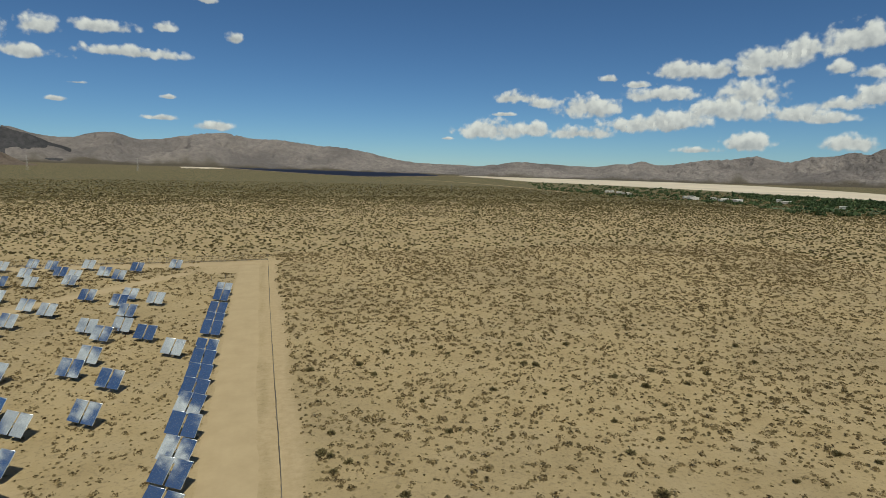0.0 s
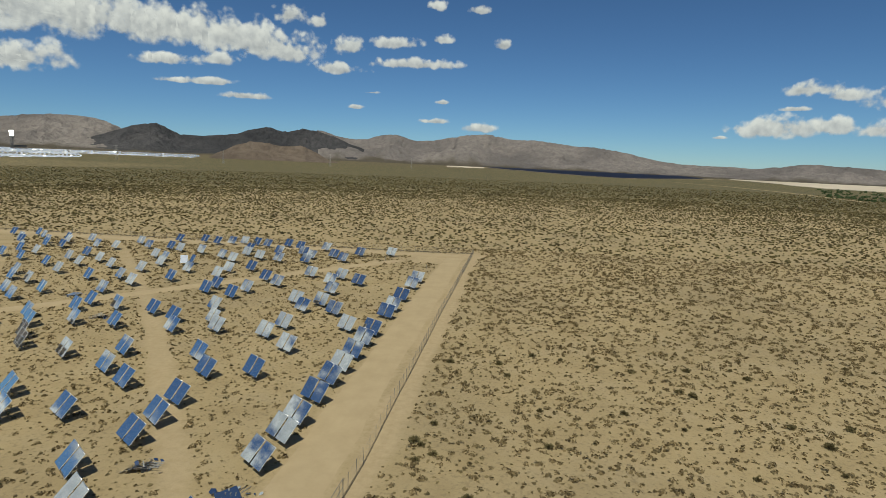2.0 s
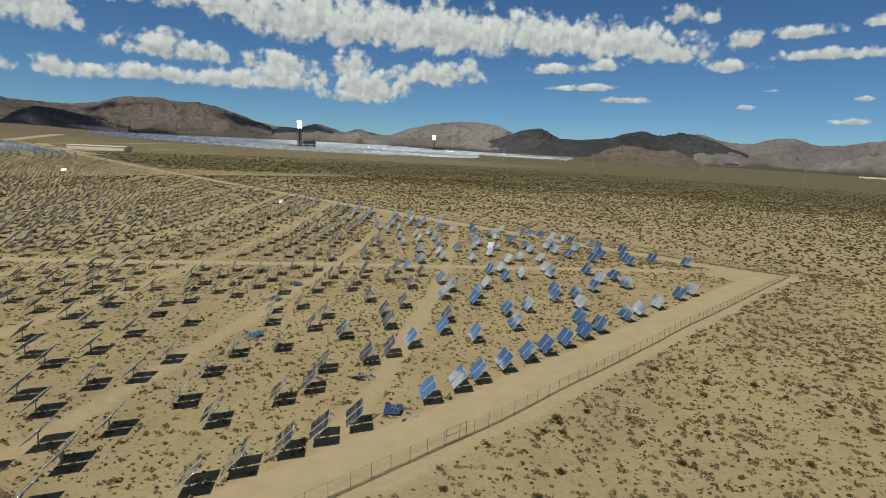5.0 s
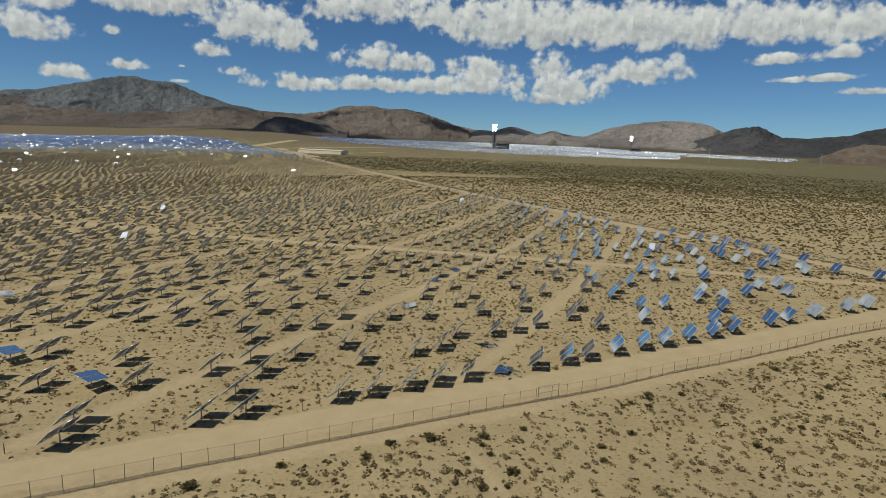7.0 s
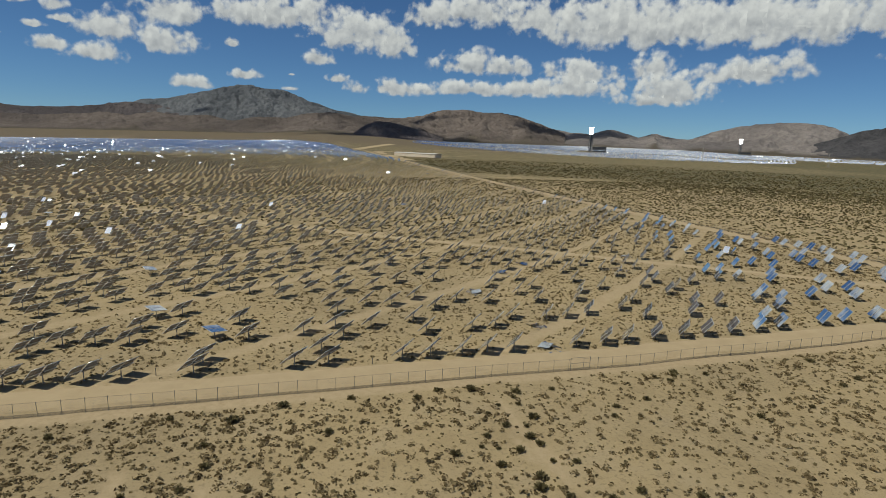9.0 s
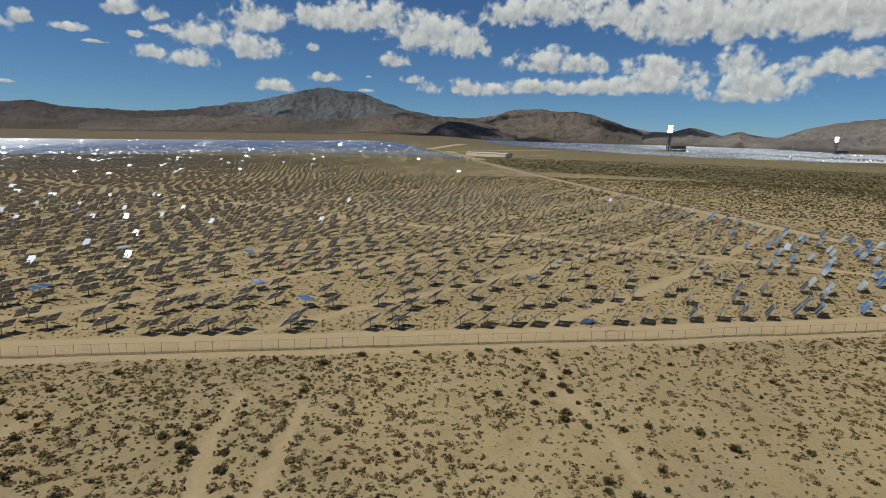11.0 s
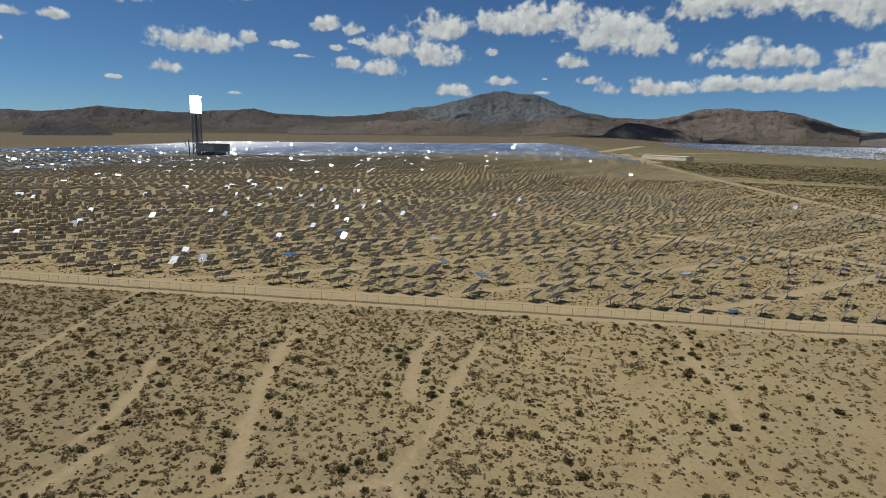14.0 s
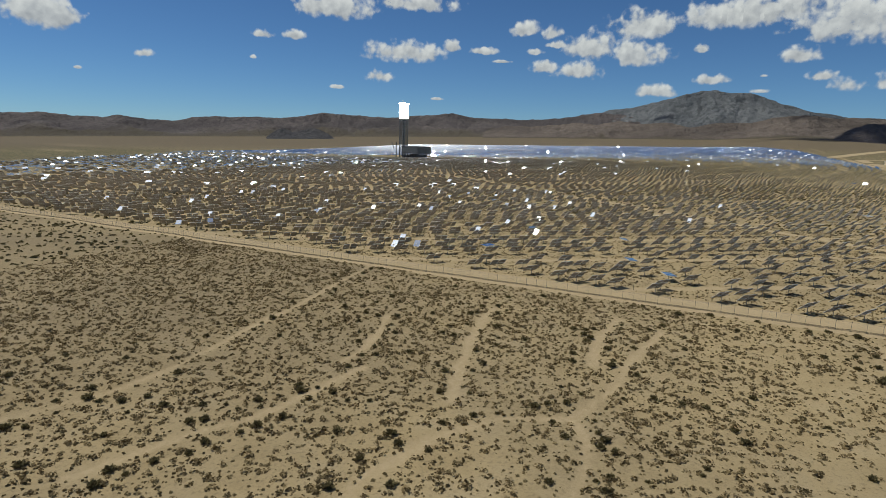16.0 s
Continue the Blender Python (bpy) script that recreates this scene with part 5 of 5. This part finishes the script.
# ---- broken heliostats and small things in the field ----
def broken_heliostat(x, y, seed, label):
    r = random.Random(seed)
    t = tagged(new("broken_heliostat"), label, "wreckage", "collapsed heliostats")
    bm = bmesh.new()
    add_bar(bm, (0, 0, -0.1), (0, 0, 0.9), 0.1, 0.09, 8)
    part("pylon_stub", bm_mesh("pylon_stub", bm, STEEL), t)
    bm = bmesh.new()
    add_box(bm, (0, 0, 0), (MW, MH * 0.8, 0.035), mat=1)
    for f in bm.faces:
        f.material_index = 0 if f.normal.z > 0.9 else 1
    part("mirror", bm_mesh("mirror", bm, [MIRROR, BACK]), t, "fallen cracked mirror panel", pose(r.uniform(-1.4, 1.4), r.uniform(-1, 1), 0.55, r.uniform(-16, 16), r.uniform(-16, 16), r.uniform(0, 180)))
    bm = bmesh.new()
    for k in range(4):
        add_box(bm, (-0.9 + 0.6 * k, 0, 0), (0.06, MH - 0.2, 0.1))
    part("mirror_frame", bm_mesh("mirror_frame", bm, STEEL), t, "", pose(r.uniform(-2, 2), r.uniform(-1, 1), 0.35, r.uniform(-20, 20), r.uniform(-20, 20), r.uniform(0, 180)))
    for k in range(34):
        bm = bmesh.new()
        n = r.randint(3, 5)
        ring = []
        rad = r.uniform(0.12, 0.55)
        for j in range(n):
            a = 2 * math.pi * j / n + r.uniform(-0.4, 0.4)
            ring.append(bm.verts.new((math.cos(a) * rad, math.sin(a) * rad * r.uniform(0.5, 1), 0)))
        face = bm.faces.new(ring)
        ext = bmesh.ops.extrude_face_region(bm, geom=[face])
        bmesh.ops.translate(bm, vec=(0, 0, 0.02), verts=[v for v in ext["geom"] if isinstance(v, bmesh.types.BMVert)])
        bmesh.ops.recalc_face_normals(bm, faces=bm.faces)
        d = abs(r.gauss(0, 1.5))
        a = r.uniform(0, 2 * math.pi)
        part("mirror_shard", bm_mesh("mirror_shard", bm, MIRROR), t, "", pose(math.cos(a) * d * 1.4, math.sin(a) * d, 0.10 + 0.25 * r.random() * math.exp(-d), r.uniform(-30, 30), r.uniform(-30, 30), r.uniform(0, 360)))
    t.location = (x, y, float(ground_z(x, y)))


for k, (x, y) in enumerate(((-56.5, 53.2), (-24.7, 57.7), (-11.1, 54.1), (-98.1, 36.5), (-80.7, 71.5), (-77.5, 114.1), (-92.3, 84), (-100.9, 131.7))):
    broken_heliostat(x, y, 40 + k, "collapsed heliostat with shattered mirror glass on the sand")


def stake(x, y, h):
    bm = bmesh.new()
    add_bar(bm, (0, 0, -0.1), (0, 0, h), 0.07, 0.06, 6)
    add_box(bm, (0, 0, h - 0.1), (0.16, 0.05, 0.25))
    ob = tagged(new("marker_post", bm_mesh("marker_post", bm, POST)), "short dark marker post beside a track", "post", "marker posts")
    ob.location = (x, y, float(ground_z(x, y)))


for x, y, h in ((-11, -20.2, 1.3), (-10, -3.1, 1.2), (-8.8, 16.9, 1.2), (-34, 205, 1.8), (-16, 194, 1.6), (-20, 192, 1.6), (-60, 150, 1.4)):
    stake(x, y, h)


# ---- desert shrubs ----
def shrub_things():
    meshes = []
    for k in range(7):
        t = np.concatenate([twig_template(60, 100 + k), clump_template(70, 200 + k, 0.10, 0.8) * np.array([0.95, 0.95, 0.9])])
        v = t.reshape(-1, 3)
        f = np.arange(len(v)).reshape(-1, 4)
        meshes.append(mesh_from("shrub", v, f, [SHRUB]))
    spots = [(6.1, 0.8), (9.6, -6.4), (6.3, 31.2), (7.6, 21.7), (5.6, 25.5), (5.6, 11.3), (20, 50.1), (6.9, 70.9), (8.0, 70.0), (8.7, 76.4), (8.8, 44.9), (36.9, 86), (15.8, 58.8), (18.2, 98.2), (54, 32.5), (62.9, -1.1), (52.4, -14.4), (75.6, -22), (81.2, -9.8), (95.6, -30.5), (109, -37.2), (115.4, -60.1), (106.1, -64.8), (124.1, -73.7), (95.5, -94.7), (79.4, -92), (111.7, -88), (108.7, -84.9), (94.4, -37.3), (88.3, -59.6)]
    r = random.Random(12)
    while len(spots) < 290:
        if r.random() < 0.5:
            w = r.choice(WASHES)
            i = r.randrange(len(w) - 1)
            u = r.random()
            side = r.choice((-1, 1)) * r.uniform(1.8, 4.2)
            lx, ly = w[i + 1][0] - w[i][0], w[i + 1][1] - w[i][1]
            ln = math.hypot(lx, ly)
            x, y = w[i][0] + lx * u - ly / ln * side, w[i][1] + ly * u + lx / ln * side
        else:
            x, y = r.uniform(4.5, 120), r.uniform(-110, 120)
        if x > 4.2 and all((x - a) ** 2 + (y - b) ** 2 > 4 for a, b in spots):
            spots.append((x, y))
    for k, (x, y) in enumerate(spots):
        ob = new("shrub", meshes[k % 7])
        s = r.uniform(0.85, 1.45) if k < 30 else r.uniform(0.6, 1.25)
        ob.matrix_world = pose(x, y, float(ground_z(x, y)) - 0.05, 0, 0, r.uniform(0, 360)) @ Matrix.Diagonal((s, s, s * r.uniform(0.7, 0.95), 1))
        tagged(ob, "dry olive-brown creosote shrub on sand", "shrub", "desert shrubs outside the fence")


shrub_things()


def random_plan(n, box, seed):
    r = np.random.default_rng(seed)
    return np.column_stack([r.uniform(box[0], box[1], n), r.uniform(box[2], box[3], n)]), r


def clear_of_tracks(p, r):
    x, y = p.T
    keep = bare_ground(x, y) < r.uniform(0.15, 0.6, len(p))
    keep &= ~((x > fence_x(y) - 10.6) & (x < fence_x(y) + 1.4) & (y < FENCE_N) & (y > FENCE_S))
    keep &= ~((y > 220.5) & (y < 229.5 + 5 * smooth(100, 600, -x)) & (x < 0) & (x > -1400))
    return keep & ~((to_line(x, y, DIAGONAL) < 2.8) & (x < 0))


def brush():
    tiny = [clump_template(4, 300 + k, 0.6, 1.0, (0.2, 0.5)) for k in range(12)]
    full = [clump_template(15, 340 + k, 0.30, 0.9, (0.25, 0.82)) for k in range(12)]
    low = [clump_template(3, 360 + k, 0.8, 1.0, (0.1, 0.4)) for k in range(8)]
    # near ground, both sides of the fence
    p, r = random_plan(205000, (-190, 240, -190, 250), 61)
    dens = np.where(p[:, 0] < 0, 0.58, 0.62 + 0.62 * (1 - smooth(-25, 35, p[:, 1]))) * (1 - 0.25 * smooth(80, 180, p[:, 1])) * (0.35 + 1.15 * fractal(p[:, 0], p[:, 1], 26, 3, 77))
    x, y = p.T
    sparse = (x > 160 - 0.36 * (4 - y)) & (y < 0.72 * x) | (x > 105) & (y > -35) & (y < 0.72 * x - 4)
    p = p[(r.random(len(p)) < dens) & clear_of_tracks(p, r) & (~sparse | (r.random(len(p)) < 0.4))]
    size = 0.25 + 0.66 * r.beta(1.4, 2.6, len(p)) + 0.3 * (r.random(len(p)) < 0.12)
    size *= np.where(p[:, 0] < 0, 0.85, 1.0) * (1 + 0.28 * smooth(90, 190, p[:, 1]))
    big = size > 0.6
    scatter("scrub", p[big], size[big] * 1.15, size[big] * 0.98, full, [DRY], "scattered dry desert scrub on the sand", "scrub", 62)
    scatter("low_scrub", p[~big], size[~big] * 1.1, size[~big] * 0.95, tiny, [BRUSH], "small dry tufts and burrobush on the sand", "scrub", 63)
    # open plain further out
    p, r = random_plan(250000, (-560, 700, -420, 1050), 71)
    x, y = p.T
    away = ~((x > -190) & (x < 240) & (y > -190) & (y < 250))
    seen = (y > -0.9 * (x + 60) - 420) & (np.hypot(x - 60, y) < 760 + 80 * fractal(x, y, 60, 2, 79)) & ~((x > 420) & (y < 200))
    field = in_field(x, y)
    dens = np.where(field, 0.62, 0.78) * (0.35 + 1.1 * fractal(x, y, 40, 3, 78))
    p = p[away & seen & (r.random(len(p)) < dens) & clear_of_tracks(p, r)]
    size = (0.35 + 0.75 * r.beta(1.5, 3.0, len(p))) * (1 + 0.5 * smooth(450, 900, np.hypot(p[:, 0] - 60, p[:, 1])))
    scatter("far_scrub", p, size * 1.95, size * 1.6, low, [SHRUB], "desert scrub spread over the open plain", "scrub", 72)
    p, r = random_plan(190000, (-1150, 1000, -300, 1500), 81)
    x, y = p.T
    d = np.hypot(x - 60, y)
    seen = (d > 770) & (d < 1450) & (r.random(len(p)) < 1 - 0.75 * smooth(800, 1450, d)) & ~in_field(x, y) & ~((x < -200) & (y < 245)) & ~((x > 420) & (y < 260))
    p = p[seen & (r.random(len(p)) < 0.25 + 1.2 * fractal(x, y, 60, 3, 82)) & clear_of_tracks(p, r)]
    size = 0.75 + 0.8 * r.beta(1.5, 2.5, len(p))
    flat = [clump_template(2, 380 + k, 0.9, 1.0, (0.1, 0.3)) for k in range(6)]
    scatter("distant_scrub", p, size * 2.0, size * 1.5, flat, [SHRUB], "desert scrub thinning out over the far plain", "scrub", 83)


brush()
